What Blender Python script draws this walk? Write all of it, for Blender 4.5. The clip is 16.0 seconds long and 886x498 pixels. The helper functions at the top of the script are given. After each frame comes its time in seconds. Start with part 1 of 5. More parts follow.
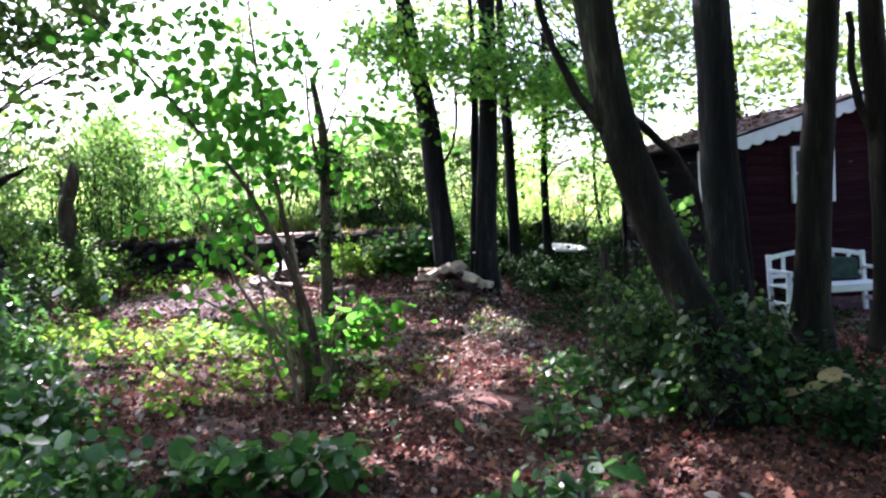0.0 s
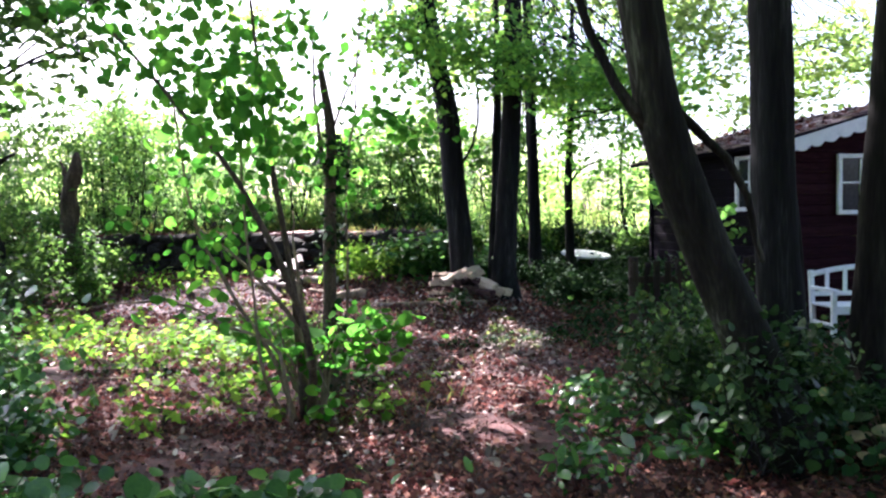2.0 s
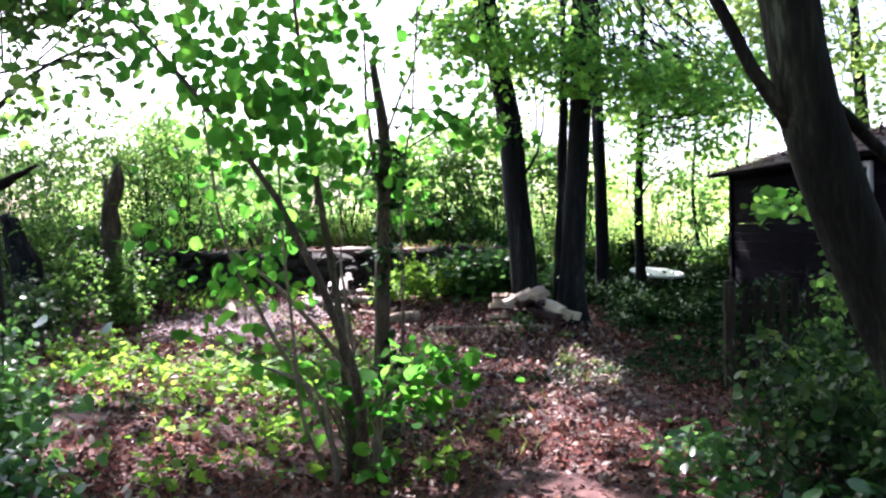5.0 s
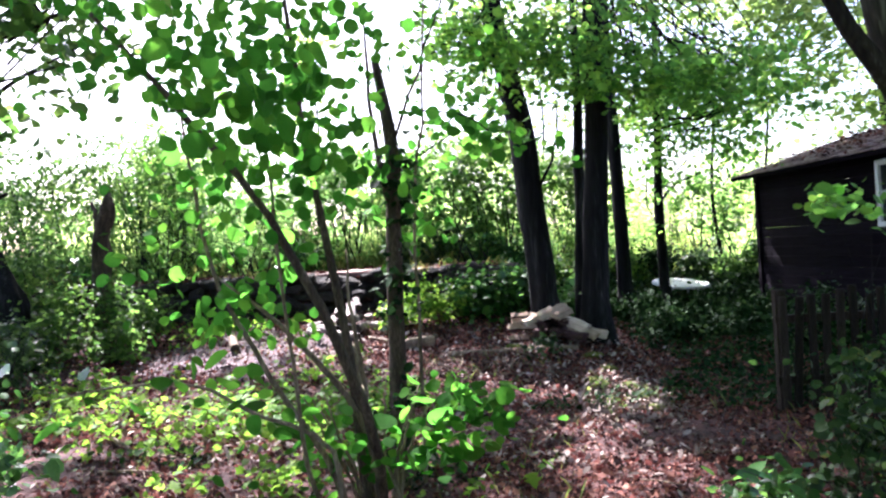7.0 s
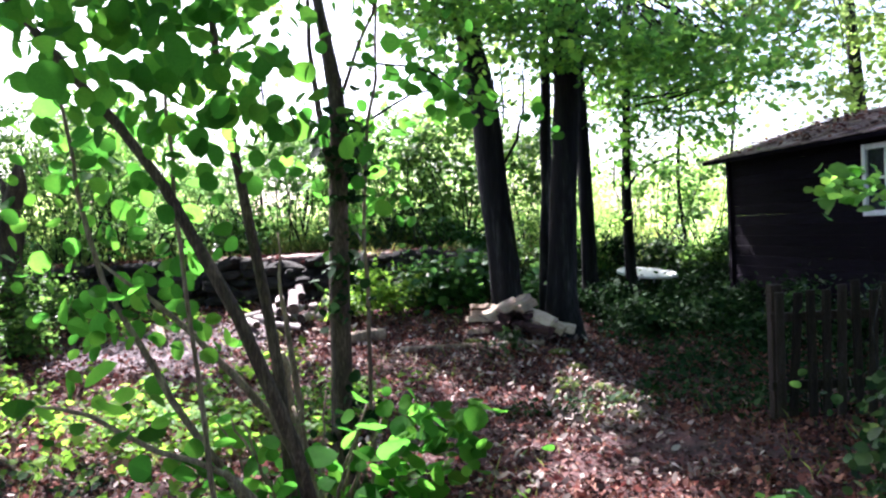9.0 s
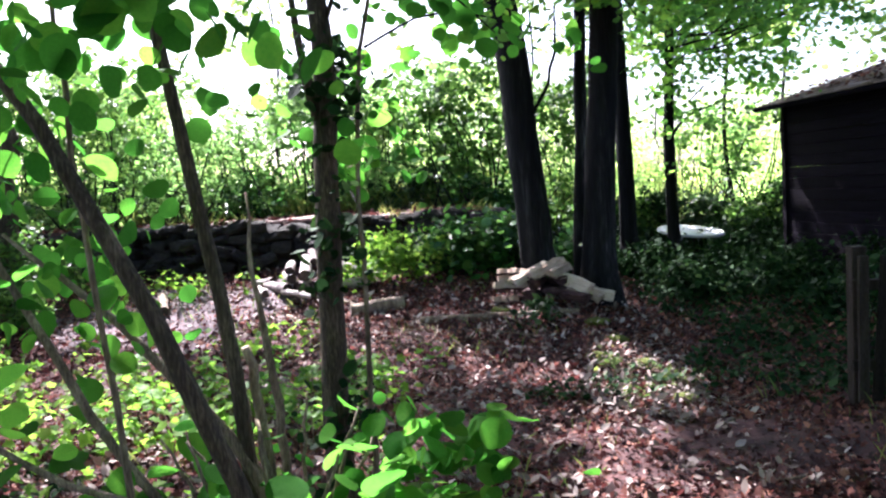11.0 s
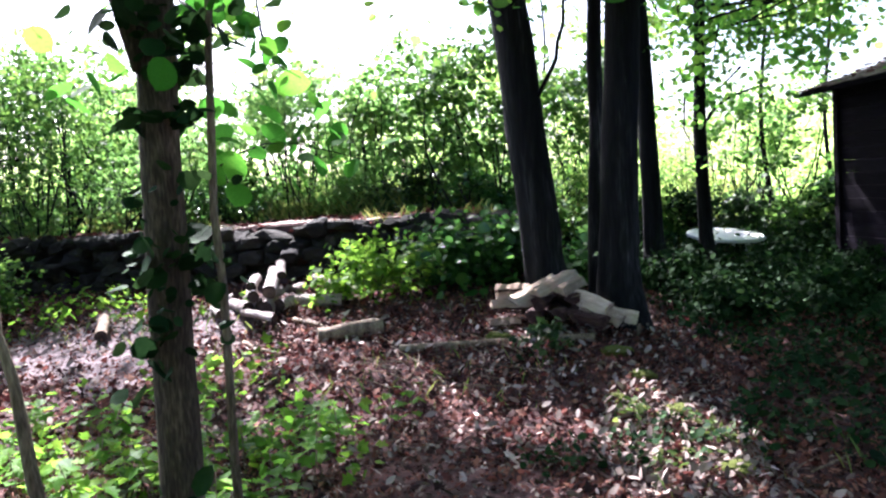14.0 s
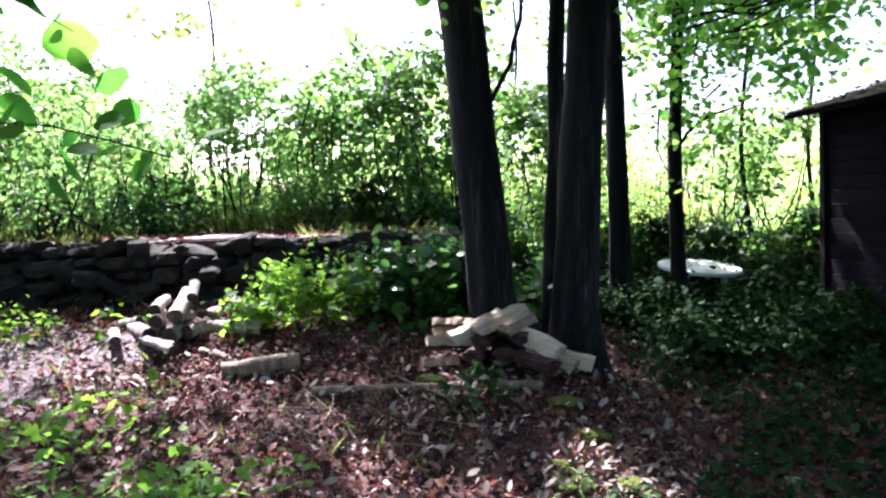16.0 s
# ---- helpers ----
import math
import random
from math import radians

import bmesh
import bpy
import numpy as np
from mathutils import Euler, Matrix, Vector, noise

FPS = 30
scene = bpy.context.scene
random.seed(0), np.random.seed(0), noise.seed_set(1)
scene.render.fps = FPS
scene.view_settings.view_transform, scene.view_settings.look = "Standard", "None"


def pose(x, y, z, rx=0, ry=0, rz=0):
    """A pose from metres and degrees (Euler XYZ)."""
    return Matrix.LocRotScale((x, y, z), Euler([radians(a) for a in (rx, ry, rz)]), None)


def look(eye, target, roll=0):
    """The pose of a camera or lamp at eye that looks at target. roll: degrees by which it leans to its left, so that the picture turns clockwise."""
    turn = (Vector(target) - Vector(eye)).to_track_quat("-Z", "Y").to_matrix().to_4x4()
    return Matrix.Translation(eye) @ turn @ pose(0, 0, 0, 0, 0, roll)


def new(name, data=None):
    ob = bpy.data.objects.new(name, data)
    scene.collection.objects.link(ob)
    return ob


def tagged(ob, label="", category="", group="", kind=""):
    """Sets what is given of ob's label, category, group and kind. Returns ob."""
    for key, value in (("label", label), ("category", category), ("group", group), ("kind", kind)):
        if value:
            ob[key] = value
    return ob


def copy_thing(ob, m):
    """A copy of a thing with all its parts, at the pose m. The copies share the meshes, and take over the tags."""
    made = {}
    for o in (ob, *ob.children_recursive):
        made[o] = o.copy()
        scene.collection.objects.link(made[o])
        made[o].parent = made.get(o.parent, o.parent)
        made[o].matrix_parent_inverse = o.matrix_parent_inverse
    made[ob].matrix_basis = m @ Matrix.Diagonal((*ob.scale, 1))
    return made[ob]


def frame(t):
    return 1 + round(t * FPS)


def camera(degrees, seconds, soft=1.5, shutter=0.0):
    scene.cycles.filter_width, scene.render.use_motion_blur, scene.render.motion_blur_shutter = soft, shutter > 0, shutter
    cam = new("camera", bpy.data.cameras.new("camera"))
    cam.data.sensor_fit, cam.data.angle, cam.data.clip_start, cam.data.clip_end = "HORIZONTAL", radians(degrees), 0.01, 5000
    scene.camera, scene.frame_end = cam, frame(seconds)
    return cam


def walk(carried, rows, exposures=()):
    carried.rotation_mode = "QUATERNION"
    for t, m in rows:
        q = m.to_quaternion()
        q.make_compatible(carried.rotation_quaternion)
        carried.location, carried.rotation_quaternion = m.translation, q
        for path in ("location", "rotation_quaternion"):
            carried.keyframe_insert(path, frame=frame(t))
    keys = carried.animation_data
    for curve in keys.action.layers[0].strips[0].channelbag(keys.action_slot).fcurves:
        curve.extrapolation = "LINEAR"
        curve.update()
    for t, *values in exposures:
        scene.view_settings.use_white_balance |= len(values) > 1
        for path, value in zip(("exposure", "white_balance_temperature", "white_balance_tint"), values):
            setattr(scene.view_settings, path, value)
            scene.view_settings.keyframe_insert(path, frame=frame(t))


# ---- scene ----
cam = camera(60.9, 16.0, soft=2.35)
METRES, EYE, TILT, LEAN, TURN = 6.4, 1.5, -2.5, 2.7, 0.0
ROWS = [
    (0.0, 0.0, 0.0, 0.0, 0.0, -0.0, 0.0),
    (0.5, 0.0054, 0.0325, 0.0039, 1.32, 2.05, -0.21),
    (1.0, 0.0124, 0.0547, 0.0063, 2.39, 1.83, -1.55),
    (1.5, 0.0129, 0.075, 0.0065, 2.54, -0.24, -1.25),
    (2.0, 0.0052, 0.1015, 0.0079, 1.43, 0.01, -1.65),
    (2.5, -0.0058, 0.1252, 0.0097, 0.72, 0.92, 0.75),
    (3.0, -0.011, 0.1454, 0.0106, 0.38, -0.73, -0.73),
    (3.5, -0.013, 0.1708, 0.0118, 4.35, -0.31, -0.95),
    (4.0, -0.0097, 0.2019, 0.0154, 6.1, 0.82, -2.75),
    (6.5, -0.051, 0.3125, 0.0238, 3.43, 0.83, -0.12),
    (7.0, -0.0495, 0.3496, 0.0233, 5.57, 2.23, 0.51),
    (7.5, -0.0477, 0.3833, 0.0276, 7.27, 2.94, -0.18),
    (8.0, -0.0532, 0.4164, 0.0289, 7.34, 2.59, -0.62),
    (8.5, -0.065, 0.4603, 0.0287, 2.88, 2.66, 1.51),
    (9.0, -0.0665, 0.4872, 0.0291, 1.85, 1.01, -0.19),
    (11.5, -0.0561, 0.6489, 0.0334, 4.97, -2.21, 0.97),
    (12.0, -0.0525, 0.6833, 0.0339, 6.06, -2.3, 0.76),
    (12.5, -0.043, 0.7245, 0.0378, 7.99, 0.26, -1.02),
    (13.0, -0.035, 0.7535, 0.0389, 9.46, -1.67, -0.72),
    (13.5, -0.0328, 0.7976, 0.0363, 7.81, -2.04, -0.33),
    (14.0, -0.0286, 0.828, 0.0383, 5.72, -1.99, 0.95),
    (14.5, -0.0208, 0.8626, 0.0371, 6.01, -2.36, 1.44),
    (15.0, -0.0036, 0.9018, 0.0387, 6.88, -0.74, -0.43),
    (15.5, 0.0074, 0.9326, 0.0403, 7.01, -2.3, -0.77),
    (16.0, 0.0149, 0.9712, 0.044, 4.26, -0.62, -1.09),
]
walk(cam, [(t, pose(0, 0, EYE, TILT, LEAN, TURN) @ pose(METRES * x, METRES * y, METRES * z, 90 + pitch, roll, yaw)) for t, x, y, z, yaw, pitch, roll in ROWS],
     exposures=[(0, 3.0, 5800, 25), (16, 2.8, 5600, 22)])

# ---- light ----
SUN_AZ, SUN_EL = radians(-31.0), radians(47.0)
world = bpy.data.worlds.new("world")
scene.world = world
world.use_nodes = True
wt = world.node_tree
sky = wt.nodes.new("ShaderNodeTexSky")
sky.sky_type, sky.sun_disc = "NISHITA", False
sky.sun_elevation, sky.sun_rotation = SUN_EL, SUN_AZ
sky.air_density, sky.dust_density, sky.ozone_density = 1.0, 4.0, 1.0
wt.links.new(sky.outputs["Color"], wt.nodes["Background"].inputs["Color"])
wt.nodes["Background"].inputs["Strength"].default_value = 0.08
sun_data = bpy.data.lights.new("sun", "SUN")
sun_data.energy, sun_data.angle, sun_data.color = 5.0, radians(0.6), (1.0, 0.93, 0.82)
sun = new("sun", sun_data)
sun_from = Vector((math.sin(SUN_AZ) * math.cos(SUN_EL), math.cos(SUN_AZ) * math.cos(SUN_EL), math.sin(SUN_EL)))
sun.matrix_world = look(sun_from * 40, (0, 0, 0))
rng = np.random.default_rng(7)


# ---- materials ----
def mat(name, stops, scale=6.0, rough=0.8, bump=0.3, bscale=40.0, stretch=(1, 1, 1), vary=0.0, by="island", trans=0.0, tcol=1.7, spec=0.2, detail=0.5, hue=0.48):
    """Two scales of noise through a colour ramp, with relief; trans: share of light let through."""
    m = bpy.data.materials.new(name)
    m.use_nodes = True
    nt = m.node_tree
    nd, ln = nt.nodes, nt.links.new
    bs = nd["Principled BSDF"]
    tc = nd.new("ShaderNodeTexCoord")
    mp = nd.new("ShaderNodeMapping")
    mp.inputs["Scale"].default_value = stretch
    ln(tc.outputs["Object"], mp.inputs["Vector"])

    def noise_at(s, d):
        n = nd.new("ShaderNodeTexNoise")
        n.inputs["Scale"].default_value, n.inputs["Detail"].default_value = s, d
        ln(mp.outputs["Vector"], n.inputs["Vector"])
        return n.outputs["Fac"]

    def maths(op, a, b):
        n = nd.new("ShaderNodeMath")
        n.operation = op
        for i, v in enumerate((a, b)):
            if isinstance(v, (int, float)):
                n.inputs[i].default_value = v
            else:
                ln(v, n.inputs[i])
        return n.outputs[0]

    fac = maths("ADD", maths("MULTIPLY", noise_at(scale, 4), 1 - detail), maths("MULTIPLY", noise_at(scale * 9, 3), detail))
    fac = maths("ADD", maths("MULTIPLY", maths("SUBTRACT", fac, 0.5), 2.2), 0.5)
    if vary:
        if by == "island":
            r = nd.new("ShaderNodeNewGeometry").outputs["Random Per Island"]
        else:
            r = nd.new("ShaderNodeObjectInfo").outputs["Random"]
        fac = maths("ADD", maths("MULTIPLY", fac, 1 - vary), maths("MULTIPLY", r, vary))
    ramp = nd.new("ShaderNodeValToRGB")
    el = ramp.color_ramp.elements
    while len(el) < len(stops):
        el.new(0.5)
    for e, (p, c) in zip(el, stops):
        e.position, e.color = p, (*c, 1)
    ln(fac, ramp.inputs["Fac"])
    ln(ramp.outputs["Color"], bs.inputs["Base Color"])
    bs.inputs["Roughness"].default_value = rough
    bs.inputs["Specular IOR Level"].default_value = spec
    if bump:
        b = nd.new("ShaderNodeBump")
        b.inputs["Strength"].default_value, b.inputs["Distance"].default_value = bump, 0.02
        ln(noise_at(bscale, 6), b.inputs["Height"])
        ln(b.outputs["Normal"], bs.inputs["Normal"])
    if trans:
        hs = nd.new("ShaderNodeHueSaturation")
        hs.inputs["Value"].default_value, hs.inputs["Hue"].default_value = tcol, hue
        ln(ramp.outputs["Color"], hs.inputs["Color"])
        tr = nd.new("ShaderNodeBsdfTranslucent")
        ln(hs.outputs["Color"], tr.inputs["Color"])
        mx = nd.new("ShaderNodeMixShader")
        mx.inputs[0].default_value = trans
        ln(bs.outputs[0], mx.inputs[1])
        ln(tr.outputs[0], mx.inputs[2])
        ln(mx.outputs[0], nd["Material Output"].inputs["Surface"])
    return m


SOIL = mat("soil", [(0.2, (0.022, 0.013, 0.013)), (0.5, (0.055, 0.027, 0.026)), (0.8, (0.12, 0.06, 0.055))], 1.3, 0.95, 0.8, 30)
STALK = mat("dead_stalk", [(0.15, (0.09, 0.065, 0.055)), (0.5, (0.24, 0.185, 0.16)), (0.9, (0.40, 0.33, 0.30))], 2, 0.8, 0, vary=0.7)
LITTER = mat("dry_leaves", [(0.1, (0.012, 0.005, 0.005)), (0.4, (0.052, 0.019, 0.015)), (0.7, (0.15, 0.058, 0.042)), (0.9, (0.30, 0.145, 0.10)), (0.99, (0.46, 0.33, 0.26))], 0.9, 0.7, 0.2, 60, vary=0.8, trans=0.15, spec=0.12)
BARK = mat("bark", [(0.3, (0.005, 0.005, 0.0055)), (0.56, (0.012, 0.0115, 0.012)), (0.76, (0.032, 0.031, 0.032)), (0.92, (0.13, 0.13, 0.13))], 2.0, 0.85, 0.3, 14, (3, 3, 0.3), spec=0.12, detail=0.35)
BARK_GREEN = mat("mossy_bark", [(0.25, (0.006, 0.005, 0.004)), (0.53, (0.014, 0.012, 0.010)), (0.76, (0.03, 0.028, 0.02)), (0.93, (0.09, 0.09, 0.065))], 2.0, 0.85, 0.3, 14, (3, 3, 0.3), spec=0.12, detail=0.35)
BARK_PALE = mat("hazel_bark", [(0.2, (0.07, 0.05, 0.035)), (0.55, (0.20, 0.145, 0.105)), (0.85, (0.38, 0.30, 0.21))], 6, 0.8, 0.6, 30, (3, 3, 0.5))
BARK_HAZEL = mat("brown_hazel_bark", [(0.2, (0.022, 0.016, 0.012)), (0.55, (0.07, 0.05, 0.036)), (0.85, (0.18, 0.135, 0.095))], 6, 0.8, 0.6, 30, (3, 3, 0.5))
LEAF = mat("tree_leaf", [(0.1, (0.02, 0.058, 0.013)), (0.5, (0.042, 0.116, 0.019)), (0.9, (0.095, 0.19, 0.025))], 3, 0.5, 0, vary=0.7, trans=0.66, tcol=4.8, hue=0.485)
# duller, less translucent leaf for the unseen crowns that only cast shade
LEAF_CANOPY = mat("shade_crown_leaf", [(0.1, (0.02, 0.035, 0.014)), (0.5, (0.035, 0.06, 0.02)), (0.9, (0.06, 0.09, 0.03))], 3, 0.5, 0, vary=0.7, trans=0.35, tcol=1.8)
# darker copy of the tree leaf, with shade put into the colour
LEAF_SHADE = mat("shaded_leaf", [(0.1, (0.015, 0.045, 0.010)), (0.5, (0.036, 0.092, 0.017)), (0.9, (0.08, 0.155, 0.028))], 3, 0.5, 0, vary=0.7, trans=0.55, tcol=2.6, hue=0.485)
LEAF_HAZEL = mat("hazel_leaf", [(0.1, (0.018, 0.085, 0.010)), (0.5, (0.034, 0.13, 0.013)), (0.9, (0.075, 0.19, 0.018))], 14, 0.7, 0.2, 60, vary=0.6, trans=0.66, tcol=2.2, spec=0.05, hue=0.496)
LEAF_HAZEL_ONE = mat("hazel_leaf_single", [(0.1, (0.018, 0.085, 0.010)), (0.5, (0.034, 0.13, 0.013)), (0.9, (0.075, 0.19, 0.018))], 14, 0.7, 0.2, 60, vary=0.6, by="object", trans=0.66, tcol=2.2, spec=0.05, hue=0.496)
# brighter leaf copy: full sun is put into its translucent colour
LEAF_SUN = mat("sunlit_leaf", [(0.1, (0.04, 0.075, 0.018)), (0.5, (0.08, 0.13, 0.03)), (0.9, (0.15, 0.21, 0.055))], 1.2, 0.55, 0, vary=0.5, trans=0.63, tcol=3.0, hue=0.491)
# far leaves: overexposed glare and haze are put into the pale colour
LEAF_PALE = mat("hazed_hedge_leaf", [(0.1, (0.11, 0.17, 0.05)), (0.5, (0.19, 0.26, 0.085)), (0.9, (0.32, 0.37, 0.15))], 0.8, 0.55, 0, vary=0.5, trans=0.66, tcol=3.2, hue=0.497)
LEAF_HEDGE = mat("hedge_leaf_cool", [(0.1, (0.028, 0.068, 0.02)), (0.5, (0.06, 0.12, 0.031)), (0.9, (0.115, 0.185, 0.05))], 1.2, 0.55, 0, vary=0.5, trans=0.62, tcol=3.2, hue=0.494)
LEAF_DARK = mat("bramble_leaf", [(0.1, (0.009, 0.025, 0.009)), (0.5, (0.02, 0.05, 0.015)), (0.85, (0.045, 0.09, 0.025)), (0.97, (0.22, 0.17, 0.04))], 6, 0.42, 0.2, 50, vary=0.7, trans=0.3, tcol=2.0, spec=0.18)
LEAF_GLOSS = mat("evergreen_leaf", [(0.1, (0.010, 0.045, 0.010)), (0.5, (0.026, 0.09, 0.018)), (0.9, (0.06, 0.15, 0.028))], 6, 0.27, 0.1, 40, vary=0.6, trans=0.33, tcol=2.6, spec=0.5)
# ivy leaf; on brambles its near-black colour stands for deep shade
IVY = mat("ivy_shaded_bramble_leaf", [(0.1, (0.005, 0.016, 0.006)), (0.5, (0.011, 0.034, 0.010)), (0.9, (0.03, 0.065, 0.02))], 6, 0.65, 0.2, 50, vary=0.7, trans=0.2, tcol=1.6, spec=0.05)
HERB = mat("herb_leaf", [(0.1, (0.036, 0.09, 0.010)), (0.5, (0.076, 0.165, 0.016)), (0.9, (0.14, 0.24, 0.028))], 6, 0.6, 0.1, 40, vary=0.7, trans=0.52, tcol=2.4, spec=0.1, hue=0.492)
GRASS = mat("grass_blade", [(0.1, (0.04, 0.08, 0.018)), (0.5, (0.085, 0.14, 0.03)), (0.9, (0.19, 0.20, 0.06))], 3, 0.6, 0, vary=0.8, trans=0.4, tcol=1.8)
WOODCUT = mat("split_wood", [(0.15, (0.17, 0.11, 0.08)), (0.45, (0.42, 0.30, 0.22)), (0.85, (0.68, 0.56, 0.44))], 4, 0.8, 0.7, 50, (1, 7, 7), vary=0.45, by="object")
SPLITBARK = mat("red_brown_log_bark", [(0.2, (0.02, 0.01, 0.01)), (0.5, (0.05, 0.025, 0.024)), (0.85, (0.12, 0.07, 0.06))], 6, 0.9, 0.8, 25, (0.7, 3, 3))
LOGBARK = mat("log_bark", [(0.2, (0.08, 0.062, 0.06)), (0.5, (0.27, 0.22, 0.21)), (0.85, (0.55, 0.49, 0.46))], 6, 0.9, 0.7, 25, (0.7, 3, 3), vary=0.25, by="object")
# end grain kept dark: the shade on the sawn ends is put into it
ENDGRAIN = mat("shaded_end_grain", [(0.2, (0.02, 0.013, 0.012)), (0.5, (0.045, 0.03, 0.026)), (0.85, (0.12, 0.09, 0.075))], 20, 0.9, 0.5, 60, vary=0.3, by="object")
STONE = mat("wall_stone", [(0.15, (0.008, 0.007, 0.007)), (0.5, (0.018, 0.015, 0.013)), (0.85, (0.05, 0.044, 0.036))], 5, 0.9, 0.8, 25, vary=0.4, by="object")
MEADOW = mat("meadow_ground", [(0.2, (0.10, 0.14, 0.035)), (0.5, (0.18, 0.22, 0.06)), (0.85, (0.30, 0.30, 0.12))], 2, 0.95, 0.5, 30)
BARE = mat("trodden_lilac_earth", [(0.2, (0.06, 0.045, 0.049)), (0.5, (0.115, 0.088, 0.093)), (0.85, (0.21, 0.165, 0.17))], 3, 0.95, 0.6, 30)
PATHTOP = mat("terrace_earth", [(0.2, (0.24, 0.17, 0.15)), (0.5, (0.40, 0.31, 0.27)), (0.85, (0.55, 0.45, 0.40))], 3, 0.95, 0.5, 30)
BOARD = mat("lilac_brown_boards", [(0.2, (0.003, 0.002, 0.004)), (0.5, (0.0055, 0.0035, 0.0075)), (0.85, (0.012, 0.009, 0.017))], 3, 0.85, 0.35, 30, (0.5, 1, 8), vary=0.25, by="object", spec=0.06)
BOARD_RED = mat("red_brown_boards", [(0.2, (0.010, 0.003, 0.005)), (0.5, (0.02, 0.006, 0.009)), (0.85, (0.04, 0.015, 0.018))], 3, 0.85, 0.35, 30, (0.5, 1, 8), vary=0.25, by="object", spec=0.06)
WHITE = mat("white_paint", [(0.1, (0.5, 0.49, 0.5)), (0.4, (0.72, 0.72, 0.74)), (0.8, (0.8, 0.8, 0.8))], 8, 0.5, 0.15, 40)
SHINGLE = mat("roof_shingle", [(0.15, (0.11, 0.07, 0.065)), (0.5, (0.26, 0.175, 0.16)), (0.85, (0.45, 0.34, 0.31))], 6, 0.85, 0.5, 40, vary=0.5, by="object")
FENCEWOOD = mat("weathered_fence_wood", [(0.2, (0.010, 0.007, 0.006)), (0.5, (0.024, 0.017, 0.013)), (0.85, (0.055, 0.042, 0.034))], 6, 0.85, 0.5, 40, (4, 4, 0.6), vary=0.3, by="object")
GLASS = mat("window_glass", [(0.2, (0.012, 0.014, 0.02)), (0.8, (0.03, 0.033, 0.04))], 3, 0.06, 0, spec=0.25)
CUSHION = mat("green_cushion", [(0.2, (0.015, 0.03, 0.025)), (0.8, (0.04, 0.065, 0.05))], 10, 0.9, 0.3, 80)


# ---- mesh helpers ----
def ground_z(x, y):
    """Height of the ground: level glade, a bank to the back, a raised terrace behind the stone wall."""
    x, y = np.asarray(x, float), np.asarray(y, float)
    ss = lambda a, b, v: (lambda t: t * t * (3 - 2 * t))(np.clip((v - a) / (b - a), 0, 1))
    left = np.clip(y - 9.8, 0, 3.6) * 0.2
    right = np.clip(y - 9.8, 0, 3.2) * 0.055 + ss(13.2, 17, y) * 0.5
    wl = ss(2.0, -0.4, x)
    z = left * wl + right * (1 - wl)
    z = z + (1.28 - z) * ss(13.38, 13.52, y) * ss(0.4, -0.6, x)
    z = z + (1.28 - z) * ss(14.5, 18, y) * ss(2.5, 0.0, x)
    z = z + np.clip(-x - 1.6, 0, 6) * 0.05 * ss(12, 9, y)
    return z + ss(20, 60, y) * 0.6


def gz(x, y):
    return float(ground_z(x, y))


def mesh_of(name, verts, faces, material, smooth=False):
    me = bpy.data.meshes.new(name)
    me.from_pydata([tuple(v) for v in verts], [], faces)
    me.materials.append(material)
    if smooth:
        me.shade_smooth()
    me.update()
    return me


def array_mesh(name, verts, faces, material):
    """A mesh from arrays of vertices (n, 3) and equal-sided faces (m, k)."""
    me = bpy.data.meshes.new(name)
    n, m, k = len(verts), len(faces), faces.shape[1]
    me.vertices.add(n)
    me.vertices.foreach_set("co", np.ascontiguousarray(verts, dtype=np.float32).ravel())
    me.loops.add(m * k)
    me.loops.foreach_set("vertex_index", np.ascontiguousarray(faces, dtype=np.int32).ravel())
    me.polygons.add(m)
    me.polygons.foreach_set("loop_start", np.arange(0, m * k, k, dtype=np.int32))
    me.update(calc_edges=True)
    me.materials.append(material)
    return me


def put(name, me, parent=None, m=None, label=""):
    ob = new(name, me)
    if parent:
        ob.parent = parent
    if m is not None:
        ob.matrix_basis = m
    return tagged(ob, label)


def thing(name, m, label, category, group="", kind=""):
    ob = new(name)
    ob.empty_display_size = 0.1
    ob.matrix_basis = m
    return tagged(ob, label, category, group, kind)


def tube_data(points, radii, sides=8, rough=0.0, flare=0.0, flute=0.0):
    """A closed, tapered, slightly uneven tube along points."""
    pts = [Vector(p) for p in points]
    verts, faces = [], []
    ref = Vector((0.31, 0.95, 0.1))
    for i, p in enumerate(pts):
        d = (pts[min(i + 1, len(pts) - 1)] - pts[max(i - 1, 0)]).normalized()
        u = d.cross(ref).normalized() if abs(d.dot(ref)) < 0.98 else d.cross(Vector((1, 0, 0))).normalized()
        v = d.cross(u)
        for j in range(sides):
            a = 2 * math.pi * j / sides
            r = radii[i] * (1 + rough * noise.noise(p * 2.5 + Vector((math.cos(a), math.sin(a), 0)) * 1.3))
            if flute:
                r *= 1 + flute * (math.sin(a * 3 + p.z * 0.5 + 1.1) + 0.6 * math.sin(a * 5 - p.z * 0.35) + 0.3 * noise.noise(Vector((math.cos(a) * 3, math.sin(a) * 3, p.z * 1.4))))
            if flare and i < 3:
                r *= 1 + flare * (3 - i) / 3 * (0.5 + 0.5 * math.cos(a * 4 + 0.7))
            verts.append(p + (u * math.cos(a) + v * math.sin(a)) * r)
    for i in range(len(pts) - 1):
        for j in range(sides):
            k = (j + 1) % sides
            faces.append((i * sides + j, i * sides + k, (i + 1) * sides + k, (i + 1) * sides + j))
    faces.append(tuple(range(sides))[::-1])
    faces.append(tuple(range((len(pts) - 1) * sides, len(pts) * sides)))
    return verts, faces


